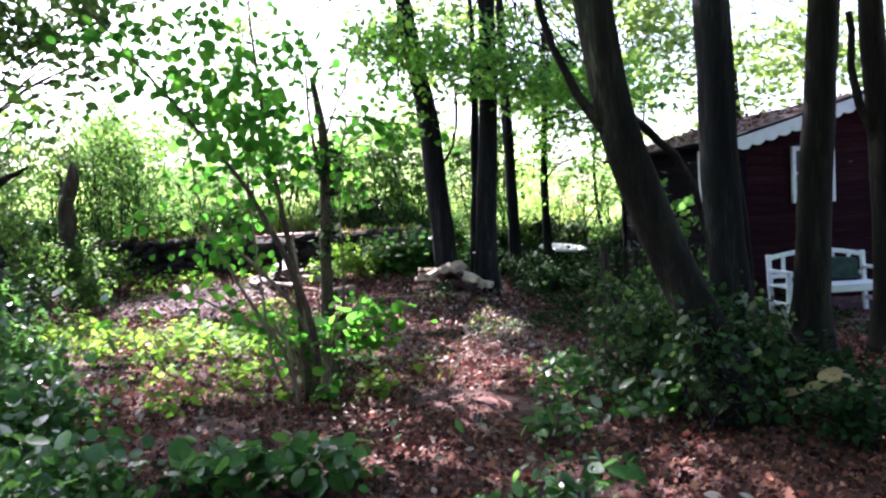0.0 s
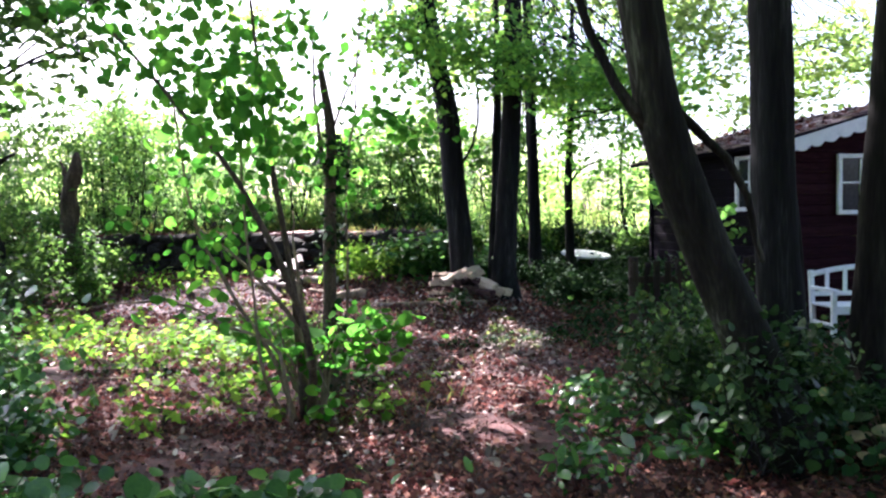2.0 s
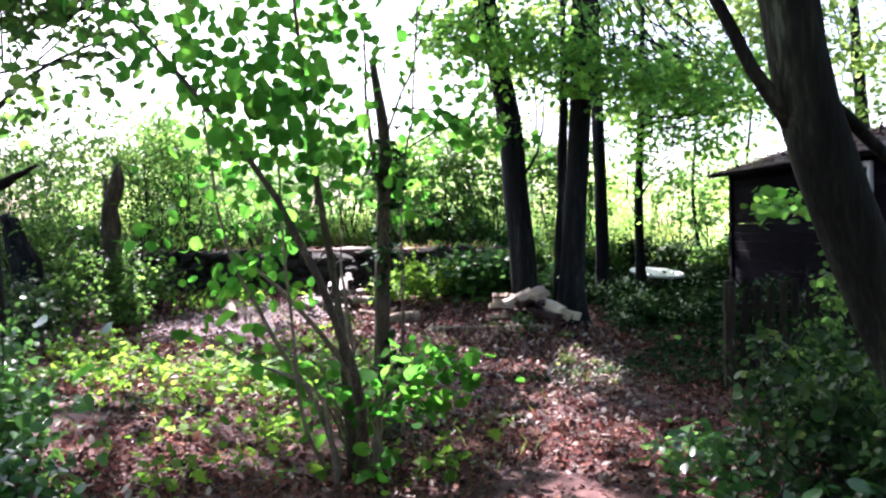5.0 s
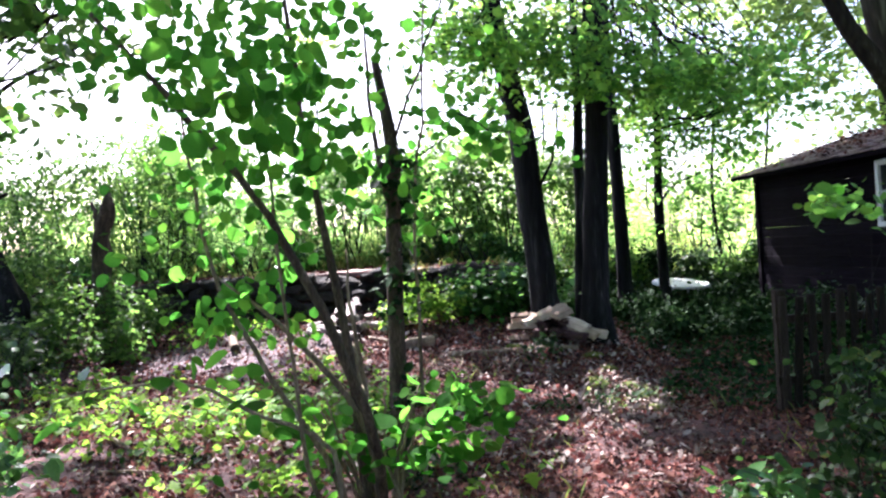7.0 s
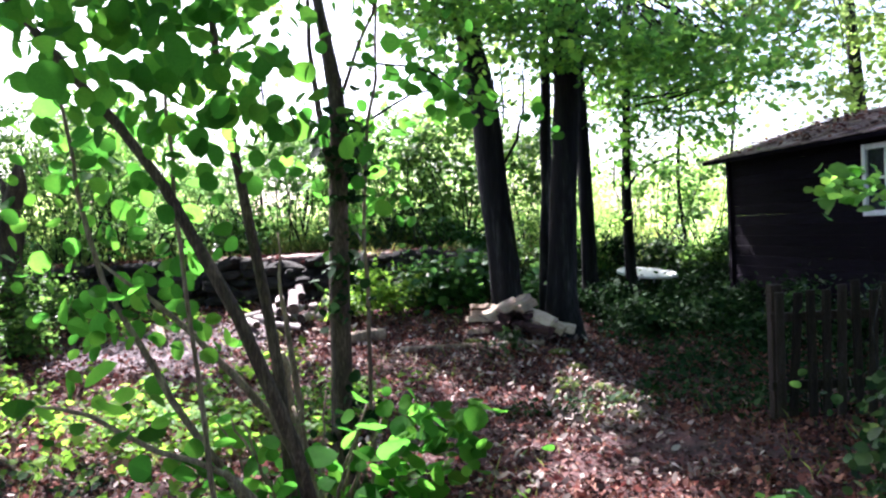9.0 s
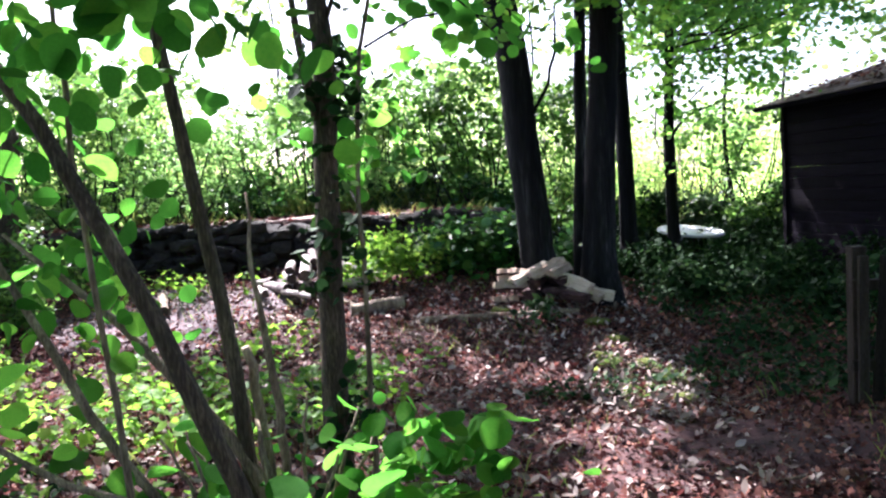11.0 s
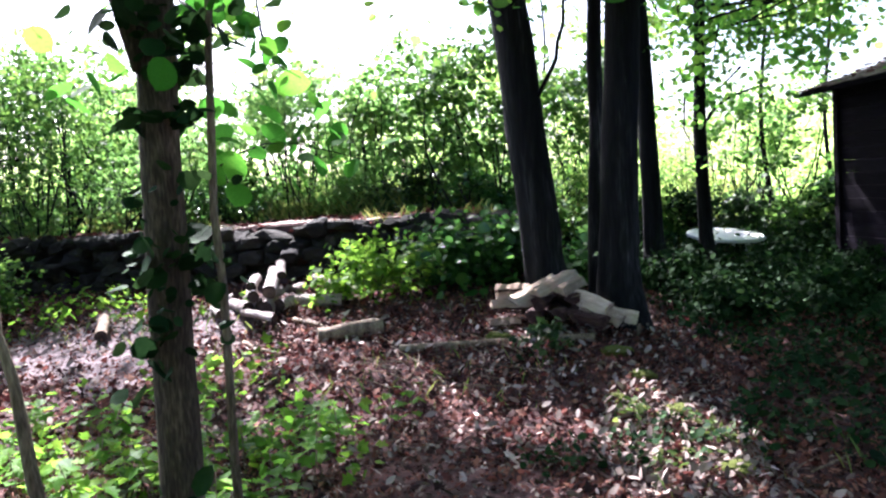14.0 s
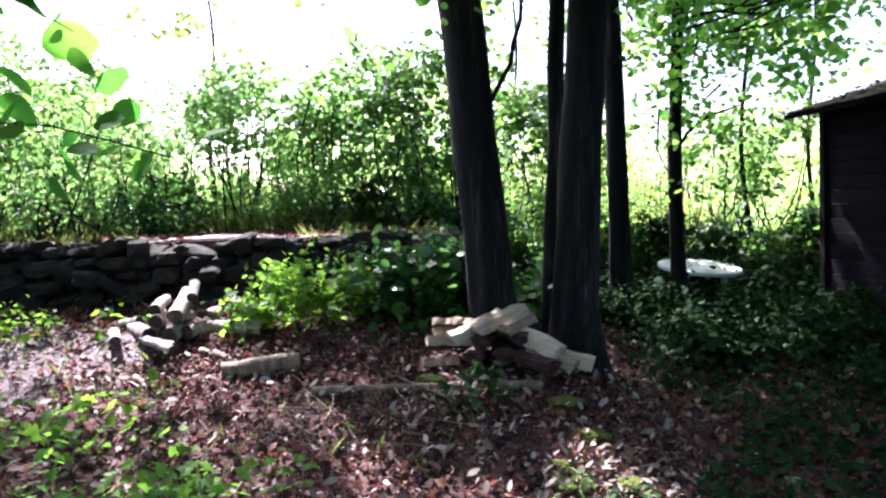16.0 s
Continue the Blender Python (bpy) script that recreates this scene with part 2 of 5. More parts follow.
def spline(points, n):
    """A smooth line through points, each with its radius as a fourth number."""
    P = np.array(points, float)
    s = np.concatenate([[0], np.cumsum(np.linalg.norm(np.diff(P[:, :3], axis=0), axis=1))])
    q = np.linspace(0, s[-1], n)
    tang = np.gradient(P, s, axis=0)
    out = []
    for v in q:
        i = min(max(np.searchsorted(s, v) - 1, 0), len(s) - 2)
        h = s[i + 1] - s[i]
        t = (v - s[i]) / h
        out.append((2 * t ** 3 - 3 * t * t + 1) * P[i] + (t ** 3 - 2 * t * t + t) * h * tang[i] + (3 * t * t - 2 * t ** 3) * P[i + 1] + (t ** 3 - t * t) * h * tang[i + 1])
    return np.array(out)


def limb(name, points, material, parent, n=10, sides=8, rough=0.12, flare=0.0, label="", knob=0.0, flute=0.0):
    S = spline(points, n)
    if knob:
        S[1:-1, :2] += rng.normal(0, knob, (n - 2, 2))
    v, f = tube_data(S[:, :3], S[:, 3], sides, rough, flare, flute)
    return put(name, mesh_of(name, v, f, material, True), parent, None, label)


def leaf_shape(kind):
    """Vertices and triangles of one leaf of length 1 along x, folded along its midrib."""
    if kind == "round":
        xs, ys = [0.0, 0.18, 0.5, 0.82, 1.0], [0.0, 0.36, 0.47, 0.30, 0.0]
    elif kind == "hazel":
        xs = [0.0, 0.04, 0.12, 0.24, 0.38, 0.52, 0.66, 0.79, 0.89, 0.95, 1.0]
        ys = [0.0, 0.13, 0.28, 0.39, 0.45, 0.47, 0.43, 0.34, 0.21, 0.08, 0.0]
    elif kind == "long":
        xs, ys = [0.0, 0.2, 0.5, 0.8, 1.0], [0.0, 0.17, 0.23, 0.14, 0.0]
    elif kind == "lobed":
        xs, ys = [0.0, 0.12, 0.32, 0.45, 0.62, 0.72, 1.0], [0.0, 0.44, 0.24, 0.52, 0.22, 0.2, 0.0]
    else:
        V = np.array([(0, 0, 0), (0.5, 0.3, 0.07), (1, 0, -0.06), (0.5, -0.3, 0.07)], float)
        return V, np.array([(0, 1, 2), (0, 2, 3)])
    mid = [(x, 0, -0.08 * x * x) for x in xs]
    up = [(x, y, 0.16 * y - 0.10 * x * x) for x, y in zip(xs, ys)][1:-1]
    dn = [(x, -y, 0.16 * y - 0.10 * x * x) for x, y in zip(xs, ys)][1:-1]
    V = np.array(mid + up + dn, float)
    n, k = len(xs), len(xs) - 2
    F = []
    for base in (n, n + k):
        flip = base != n
        rows = [(0, 1, base)] + [q for i in range(k - 1) for q in ((i + 1, i + 2, base + i), (i + 2, base + i + 1, base + i))] + [(k, k + 1, base + k - 1)]
        F += [r[::-1] if flip else r for r in rows]
    return V, np.array(F)


def frames_for(n, up, droop=0.0):
    """Random turns for n leaves: normals lean to the sky by up."""
    nr = rng.normal(0, 1, (n, 3))
    nr[:, 2] = np.abs(nr[:, 2]) * 0.6 + up
    nr /= np.linalg.norm(nr, axis=1, keepdims=True)
    t = rng.normal(0, 1, (n, 3))
    t[:, 2] -= droop
    t -= nr * np.sum(t * nr, axis=1, keepdims=True)
    t /= np.linalg.norm(t, axis=1, keepdims=True)
    return t, np.cross(nr, t), nr


def leaf_cloud(name, P, size, shape, material, up=0.6, droop=0.3, parent=None, m=None, spread=0.35, label=""):
    """One mesh of many leaves at the points P."""
    P = np.asarray(P, float)
    V, F = leaf_shape(shape)
    n = len(P)
    t, b, nr = frames_for(n, up, droop)
    s = size * rng.lognormal(0, spread, n)[:, None, None]
    s = np.clip(s, size * 0.4, size * 2.0)
    L = V[None] * s
    W = P[:, None] + L[:, :, 0:1] * t[:, None] + L[:, :, 1:2] * b[:, None] + L[:, :, 2:3] * nr[:, None]
    faces = (F[None] + (np.arange(n) * len(V))[:, None, None]).reshape(-1, 3)
    return put(name, array_mesh(name, W.reshape(-1, 3), faces, material), parent, m, label)


def clumped(blobs, n, clump=0.25, per=30, flat=0.55):
    """n points in uneven clumps inside the ellipsoids (x, y, z, rx, ry, rz)."""
    B = np.array(blobs, float)
    vol = np.prod(B[:, 3:], axis=1) ** 0.67
    k = max(1, n // per)
    pick = rng.choice(len(B), k, p=vol / vol.sum())
    d = rng.normal(0, 1, (k, 3))
    d *= (rng.random(k) ** 0.45 / np.linalg.norm(d, axis=1))[:, None]
    c = B[pick, :3] + d * B[pick, 3:]
    own = rng.integers(0, k, n)
    off = rng.normal(0, 1, (n, 3)) * clump * np.array((1, 1, flat)) * rng.lognormal(0, 0.4, k)[own][:, None]
    return c[own] + off, c


def box_mesh(name, sx, sy, sz, material, bevel=0.006, wobble=0.0):
    bm = bmesh.new()
    bmesh.ops.create_cube(bm, size=1)
    for v in bm.verts:
        v.co = Vector((v.co.x * sx, v.co.y * sy, v.co.z * sz)) + Vector(rng.normal(0, wobble, 3)) if wobble else Vector((v.co.x * sx, v.co.y * sy, v.co.z * sz))
    if bevel:
        bmesh.ops.bevel(bm, geom=bm.edges, offset=bevel, segments=1, affect="EDGES")
    me = bpy.data.meshes.new(name)
    bm.to_mesh(me)
    bm.free()
    me.materials.append(material)
    return me


def box(name, size, at, material, parent, turn=(0, 0, 0), bevel=0.006, label="", wobble=0.0):
    return put(name, box_mesh(name, *size, material, bevel, wobble), parent, pose(*at, *turn), label)


# ---- ground ----
def bare(x, y):
    """Where the soil is trodden bare: 1 in the middle, 0 outside."""
    return np.clip(1.35 - np.hypot((x + 4.0 + 0.25 * np.sin(y * 4)) / 1.25, (y - 11.7 + 0.2 * np.sin(x * 5)) / 0.95), 0, 1)


gx = np.concatenate([[-400, -200, -100, -60, -40, -28, -20], np.arange(-14, 12.01, 0.14), [15, 20, 28, 40, 60, 100, 200, 400]])
gy = np.concatenate([[-300, -100, -40, -20, -12, -8], np.arange(-5, 12.9, 0.14), np.arange(12.9, 14.2, 0.07), np.arange(14.3, 24, 0.25), [26, 30, 36, 45, 60, 90, 150, 300, 600]])
GX, GY = np.meshgrid(gx, gy)
GZ = ground_z(GX, GY)
near = (np.abs(GX) < 14) & (GY < 24) & (GY > -5)
bumps = np.array([0.05 * noise.noise(Vector((x * 0.9, y * 0.9, 0))) + 0.025 * noise.noise(Vector((x * 4, y * 4, 5))) for x, y in zip(GX.ravel(), GY.ravel())]).reshape(GX.shape)
GZ = GZ + bumps * near
nxg, nyg = len(gx), len(gy)
idx = np.arange(nxg * nyg).reshape(nyg, nxg)
quads = np.stack([idx[:-1, :-1], idx[:-1, 1:], idx[1:, 1:], idx[1:, :-1]], axis=-1).reshape(-1, 4)
gme = array_mesh("ground", np.stack([GX, GY, GZ], axis=-1).reshape(-1, 3), quads, SOIL)
gme.shade_smooth()
gme.materials.append(MEADOW)
gme.materials.append(PATHTOP)
gme.materials.append(BARE)
qy, qx = GY.ravel()[quads].mean(axis=1), GX.ravel()[quads].mean(axis=1)
kinds = np.where(qy > 16.2, 1, np.where((qy > 13.55) & (qy < 15.0) & (qx > -4.6) & (qx < -0.8), 2, np.where(bare(qx, qy) > 0.3, 3, 0))).astype(np.int32)
gme.polygons.foreach_set("material_index", kinds)
tagged(put("ground", gme), "dark woodland soil under dry leaves with a bank behind", "ground", kind="structure")


def scatter(n, x0, x1, y0, y1, keep=None):
    x, y = rng.uniform(x0, x1, n), rng.uniform(y0, y1, n)
    if keep is not None:
        k = keep(x, y)
        x, y = x[k], y[k]
    return np.stack([x, y, ground_z(x, y)], axis=-1)


def patchy(x, y, s, cut, seed):
    v = np.array([noise.noise(Vector((a * s, b * s, seed))) for a, b in zip(x, y)])
    return v > cut


def not_bare(x, y):
    return rng.random(len(x)) > 0.8 * bare(x, y)


P = np.concatenate([scatter(60000, -6.5, 5.0, 1.5, 13.3, not_bare), scatter(16000, -11, 9, -6, 13.3, not_bare)])
P[:, 2] += rng.uniform(0.0, 0.03, len(P))
tagged(leaf_cloud("leaf_litter", P, 0.036, "lobed", LITTER, up=0.6, droop=0, spread=0.4), "reddish brown dry fallen leaves covering the soil", "leaf litter", kind="stuff")
P = np.concatenate([scatter(150000, -5.5, 4.5, 2.0, 13.3, not_bare), scatter(40000, -11, 9, -6, 13.3, not_bare)])
P[:, 2] += rng.uniform(0.0, 0.02, len(P))
tagged(leaf_cloud("leaf_crumbs", P, 0.026, "small", LITTER, up=0.7, droop=0, spread=0.5), "fine brown leaf crumbs and bark bits on the soil", "leaf litter", kind="stuff")
P = np.concatenate([scatter(4500, -5.0, 1.5, 3.0, 13.2), scatter(3500, -3.0, 1.2, 7.5, 12.0)])
P[:, 2] += rng.uniform(0.01, 0.05, len(P))
tagged(leaf_cloud("dead_stalks", P, 0.045, "long", STALK, up=0.8, droop=0, spread=0.5), "pale dead stalks and straws strewn on the soil", "leaf litter", kind="stuff")
# straw laid over the sun patch; its pale colour adds to the light
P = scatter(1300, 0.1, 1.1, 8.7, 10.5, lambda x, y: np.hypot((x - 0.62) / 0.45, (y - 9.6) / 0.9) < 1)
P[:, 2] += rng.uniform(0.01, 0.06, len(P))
tagged(leaf_cloud("pale_straw", P, 0.045, "long", STALK, up=0.5, droop=0, spread=0.5), "pale dry straw and leaves brightening a patch of sun", "leaf litter", kind="stuff")
P = scatter(4000, -8, -0.6, 13.45, 15.6)
P[:, 2] += 0.01
tagged(leaf_cloud("terrace_litter", P, 0.06, "lobed", LITTER, up=1.2, droop=0), "pale dry leaves on the raised terrace", "leaf litter", kind="stuff")


# ---- trees ----
# sun patches wanted on the ground, kept open by cutting high leaves: x, y, half widths
SUN_PATCHES = [(0.66, 9.55, 0.36, 0.75), (0.15, 6.9, 0.32, 0.6), (0.25, 7.8, 0.3, 0.3), (-2.7, 6.5, 0.9, 0.35), (-0.7, 4.6, 0.7, 0.35), (-3.5, 8.6, 1.0, 0.75), (-3.9, 9.8, 0.7, 0.45), (-2.2, 8.2, 0.5, 0.35), (-4.6, 7.4, 0.8, 0.6), (-4.3, 11.6, 1.2, 0.65), (-2.6, 12.2, 0.7, 0.5),
        (-1.7, 12.2, 0.5, 0.4), (-3.4, 5.3, 0.8, 0.7), (0.25, 11.3, 0.6, 0.3), (2.8, 12.7, 0.2, 0.15), (-0.5, 5.9, 0.5, 0.35), (-1.0, 8.2, 0.4, 0.3), (1.1, 6.6, 0.3, 0.25), (-0.6, 10.2, 0.25, 0.15), (0.0, 9.0, 0.2, 0.12), (-1.4, 11.5, 0.3, 0.15), (-0.6, 5.5, 0.45, 0.25), (0.1, 5.6, 0.3, 0.35), (0.3, 8.4, 0.35, 0.3), (-0.1, 9.8, 0.45, 0.2), (0.6, 7.3, 0.25, 0.3), (0.7, 10.4, 0.2, 0.25)]


def open_sky(P):
    """False for high leaves that would shade one of the wanted sun patches."""
    g = P[:, :2] - np.array((sun_from.x, sun_from.y)) / sun_from.z * P[:, 2:3]
    keep = np.ones(len(P), bool)
    for x, y, rx, ry in SUN_PATCHES:
        keep &= np.hypot((g[:, 0] - x) / rx, (g[:, 1] - y) / ry) > 1.2 + 0.3 * np.sin(g[:, 0] * 9 + g[:, 1] * 7)
    return keep | (P[:, 2] < 2.9)


def tree(label, trunk, material, limbs=(), crown=None, n_leaves=0, leaf=0.09, leafmat=LEAF, shape="small", name="tree", category="tree", sides=26, flare=0.5, clump=0.28, per=30, rough=0.1, up=0.6, twigs=40, flat=0.55, flute=0.045):
    """trunk and limbs: lines of x, y, z, radius; crown: ellipsoids of leaves, each clump on a twig."""
    base = trunk[0]
    th = thing(name, pose(base[0], base[1], base[2]), label, category)
    inv = np.array(base[:3] + (0,))
    loc = lambda pts: [tuple(np.array(p) - inv) for p in pts]
    limb("trunk", loc(trunk), material, th, 26, sides, rough, flare, flute=flute)
    for l in limbs:
        limb("limb", loc(l), material, th, 9, 7, 0.1, knob=0.01)
    if crown:
        P, C = clumped(crown, n_leaves, clump, per, flat)
        P = P[open_sky(P)]
        for c in C[:twigs]:
            a = np.array(trunk[-1 if rng.random() < 0.5 else -2][:3]) * 0.6 + c * 0.4 + rng.normal(0, 0.15, 3)
            v, f = tube_data([a, (a + c) / 2 + rng.normal(0, 0.08, 3), c], [0.014, 0.009, 0.004], 4)
            put("twig", mesh_of("twig", [p - Vector(base[:3]) for p in v], f, material), th)
        leaf_cloud("crown", P - inv[:3], leaf, shape, leafmat, parent=th, up=up)
    return th


# the leaning trunk, the straight one and the third beside the path
tree("mossy dark leaning tree trunk beside the path", [(1.98, 5.15, -0.1, 0.181), (1.9, 5.16, 0.3, 0.155), (1.62, 5.18, 1.0, 0.142), (1.38, 5.2, 1.6, 0.138), (1.22, 5.2, 2.1, 0.133), (1.1, 5.2, 2.8, 0.129), (0.9, 5.3, 4.2, 0.112), (0.7, 5.4, 6.2, 0.069)], BARK_GREEN,
     limbs=[[(1.16, 5.2, 2.0, 0.045), (0.97, 5.15, 2.24, 0.034), (0.84, 5.15, 2.5, 0.03), (0.74, 5.15, 2.78, 0.028), (0.62, 5.2, 3.3, 0.02)], [(1.32, 5.22, 2.12, 0.035), (1.55, 5.3, 1.95, 0.03), (1.8, 5.4, 1.62, 0.025), (1.92, 5.45, 1.2, 0.018)]],
     crown=[(0.4, 5.6, 6.2, 2.2, 2.2, 1.2), (-0.8, 4.2, 6.5, 2, 2, 1), (1.6, 4.2, 5.8, 1.8, 1.8, 1)], n_leaves=9000)
tree("straight dark tree trunk with smooth bark", [(2.36, 5.98, -0.1, 0.202), (2.32, 5.98, 0.3, 0.166), (2.25, 5.98, 1.0, 0.152), (2.21, 5.98, 1.7, 0.147), (2.19, 5.98, 2.6, 0.143), (2.15, 6.0, 4.2, 0.129), (2.1, 6.0, 6.5, 0.083)], BARK,
     crown=[(2.4, 6.2, 6.6, 2.4, 2.4, 1.3), (3.6, 5.0, 6.2, 2, 2, 1.1)], n_leaves=8000)
tree("thin mossy tree trunk behind a thicker one", [(2.62, 6.5, -0.1, 0.09), (2.6, 6.5, 0.4, 0.075), (2.56, 6.5, 1.3, 0.07), (2.42, 6.5, 2.4, 0.055), (2.3, 6.5, 3.6, 0.03)], BARK_GREEN)
tree("dark tree trunk with a broad ribbed foot", [(3.02, 6.3, -0.1, 0.22), (3.04, 6.3, 0.3, 0.17), (3.08, 6.3, 1.0, 0.14), (3.13, 6.3, 1.8, 0.13), (3.2, 6.3, 2.8, 0.125), (3.3, 6.3, 4.4, 0.11), (3.4, 6.3, 6.4, 0.07)], BARK_GREEN,
     crown=[(3.6, 6.6, 6.4, 2.2, 2.2, 1.2), (5, 5.5, 6.0, 2, 2, 1.2)], n_leaves=7000)
tree("mossy tree trunk at the edge of the glade", [(4.2, 7.05, -0.1, 0.2), (4.18, 7.05, 0.5, 0.16), (4.15, 7.05, 1.6, 0.13), (4.05, 7.05, 3.0, 0.11), (4.0, 7.05, 5.0, 0.07)], BARK_GREEN,
     limbs=[[(4.12, 7.05, 1.9, 0.045), (3.9, 7.0, 2.3, 0.04), (3.8, 7.0, 3.2, 0.03)]],
     crown=[(4.6, 7.2, 5.2, 2, 2, 1.2)], n_leaves=4000)
# unseen trees added behind and at the sides to keep sky light out
for x, y in ((-7.5, -1.5), (-4, -5), (0, -6.5), (4.5, -5), (8, -1), (9, 4), (-9.5, 3)):
    tree("unseen broad tree added to block low sky light", [(x, y, -0.1, 0.3), (x, y, 1, 0.24), (x, y, 3, 0.2), (x, y, 6, 0.12), (x, y, 8, 0.06)], BARK,
         crown=[(x, y, 1.4, 2.2, 1.6, 1.2), (x, y, 3.6, 2.6, 2, 1.4), (x * 0.8, y * 0.7, 6.2, 3.0, 2.6, 1.6)], n_leaves=5000, leaf=0.2, twigs=12)
# the two trees by the split logs
tree("tall dark leaning tree with a grey edge by split logs", [(0.06, 12.15, 0.2, 0.22), (0.04, 12.15, 0.6, 0.185), (-0.01, 12.15, 1.3, 0.18), (-0.09, 12.15, 2.1, 0.18), (-0.15, 12.15, 2.9, 0.175), (-0.38, 12.15, 4.2, 0.14), (-0.6, 12.1, 6, 0.09)], BARK,
     limbs=[[(-0.05, 12.1, 2.2, 0.024), (0.15, 12.05, 2.5, 0.02), (0.28, 12.0, 2.9, 0.017), (0.3, 12, 3.4, 0.01)]],
     crown=[(-0.6, 11.8, 4.2, 1.2, 0.9, 0.8), (-1.2, 11.7, 4.0, 0.6, 0.5, 0.4), (-0.7, 11.6, 3.4, 0.5, 0.4, 0.45), (0.1, 11.5, 3.9, 0.7, 0.6, 0.5)], n_leaves=2900, leaf=0.07, shape="round", clump=0.24, per=30, flat=0.4)
tree("tall straight dark tree standing by split logs", [(0.66, 11.95, 0.1, 0.21), (0.65, 11.95, 0.5, 0.18), (0.68, 11.95, 1.2, 0.165), (0.72, 11.95, 2.0, 0.155), (0.78, 11.95, 2.9, 0.15), (0.82, 11.95, 4.4, 0.13), (0.9, 11.95, 6.4, 0.08)], BARK,
     limbs=[[(0.5, 12.2, 0.2, 0.12), (0.5, 12.25, 0.9, 0.085), (0.55, 12.3, 2.0, 0.075), (0.6, 12.35, 3.6, 0.06), (0.6, 12.3, 5, 0.03)]],
     crown=[(0.8, 11.3, 3.9, 1.0, 0.8, 0.6), (0.6, 11.2, 3.4, 0.5, 0.4, 0.35), (1.1, 11.4, 3.5, 0.5, 0.4, 0.3), (2.3, 11.7, 3.5, 0.8, 0.7, 0.3), (1.6, 11.5, 3.3, 0.5, 0.5, 0.3)], n_leaves=3000, leaf=0.068, shape="round", clump=0.3, per=42, flat=0.22, up=0.9)
# unseen crowns added high up to shade the glade, with gaps for the sun patches
for x, y, z in ((-8.6, 9.5, 8.4), (-5.4, 9.0, 8.8), (-2.2, 9.2, 8.6), (0.6, 9.4, 8.3), (-8.4, 12.6, 8.6), (-5.2, 12.4, 9.0), (-2.0, 12.6, 8.7), (1.0, 12.4, 8.4), (-8.2, 15.8, 8.8), (-5.0, 15.6, 9.1), (-1.8, 15.8, 8.9), (1.2, 15.6, 8.7), (-3.8, 18.2, 9.4), (-0.6, 18.3, 9.3), (3.6, 10.5, 8.2), (4.0, 13.8, 8.4), (2.2, 18.0, 9.2), (-1.6, 17.2, 9.2), (0.4, 17.0, 9.0), (-12.0, 19.2, 9.2), (-11.6, 16.0, 9.0), (-11.6, 12.6, 8.8)):
    tree("unseen leafy crown added to shade the glade", [(x + 0.6, y + 0.5, z - 1.6, 0.06), (x + 0.3, y + 0.2, z - 0.8, 0.05), (x, y, z, 0.03)], BARK,
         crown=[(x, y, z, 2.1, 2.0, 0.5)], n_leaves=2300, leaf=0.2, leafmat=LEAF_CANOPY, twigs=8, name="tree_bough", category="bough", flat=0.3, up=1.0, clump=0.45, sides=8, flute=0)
for x, y, z, n in ((3.3, 16.9, 6.4, 900), (4.7, 18.2, 6.6, 900), (1.2, 17.8, 6.6, 800), (-4.6, 18.0, 6.6, 500), (0.2, 19.2, 7.0, 700)):
    tree("slim young tree with airy leaves in the hedge", [(x + 0.3, y, gz(x, y) - 0.1, 0.04), (x + 0.12, y, 2.2, 0.032), (x + 0.25, y, 4.2, 0.025), (x, y, z, 0.012)], BARK,
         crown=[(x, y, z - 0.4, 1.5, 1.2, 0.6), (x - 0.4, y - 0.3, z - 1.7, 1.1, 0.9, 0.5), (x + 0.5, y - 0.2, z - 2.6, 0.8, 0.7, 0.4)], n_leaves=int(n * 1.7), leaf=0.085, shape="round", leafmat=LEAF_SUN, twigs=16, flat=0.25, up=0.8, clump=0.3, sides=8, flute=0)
# unseen crowns added behind and beside the entrance to block sky light
for x, y, z in ((-5.5, -4.5, 6.4), (-2.2, -3.2, 6.8), (1.2, -4.2, 6.4), (4.4, -3.0, 6.6), (7.2, -3.6, 6.2), (-4.0, -0.6, 7.0), (-0.6, -0.4, 7.2), (2.8, 0.2, 7.0), (5.8, 0.4, 6.6), (5.6, 3.4, 6.8), (7.8, 2.6, 6.2), (7.6, 6.0, 6.4)):
    tree("unseen leafy crown added to darken the way in", [(x + 0.6, y + 0.5, z - 1.6, 0.06), (x + 0.3, y + 0.2, z - 0.8, 0.05), (x, y, z, 0.03)], BARK,
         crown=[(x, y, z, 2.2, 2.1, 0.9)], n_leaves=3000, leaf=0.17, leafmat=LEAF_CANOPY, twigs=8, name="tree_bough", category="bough")
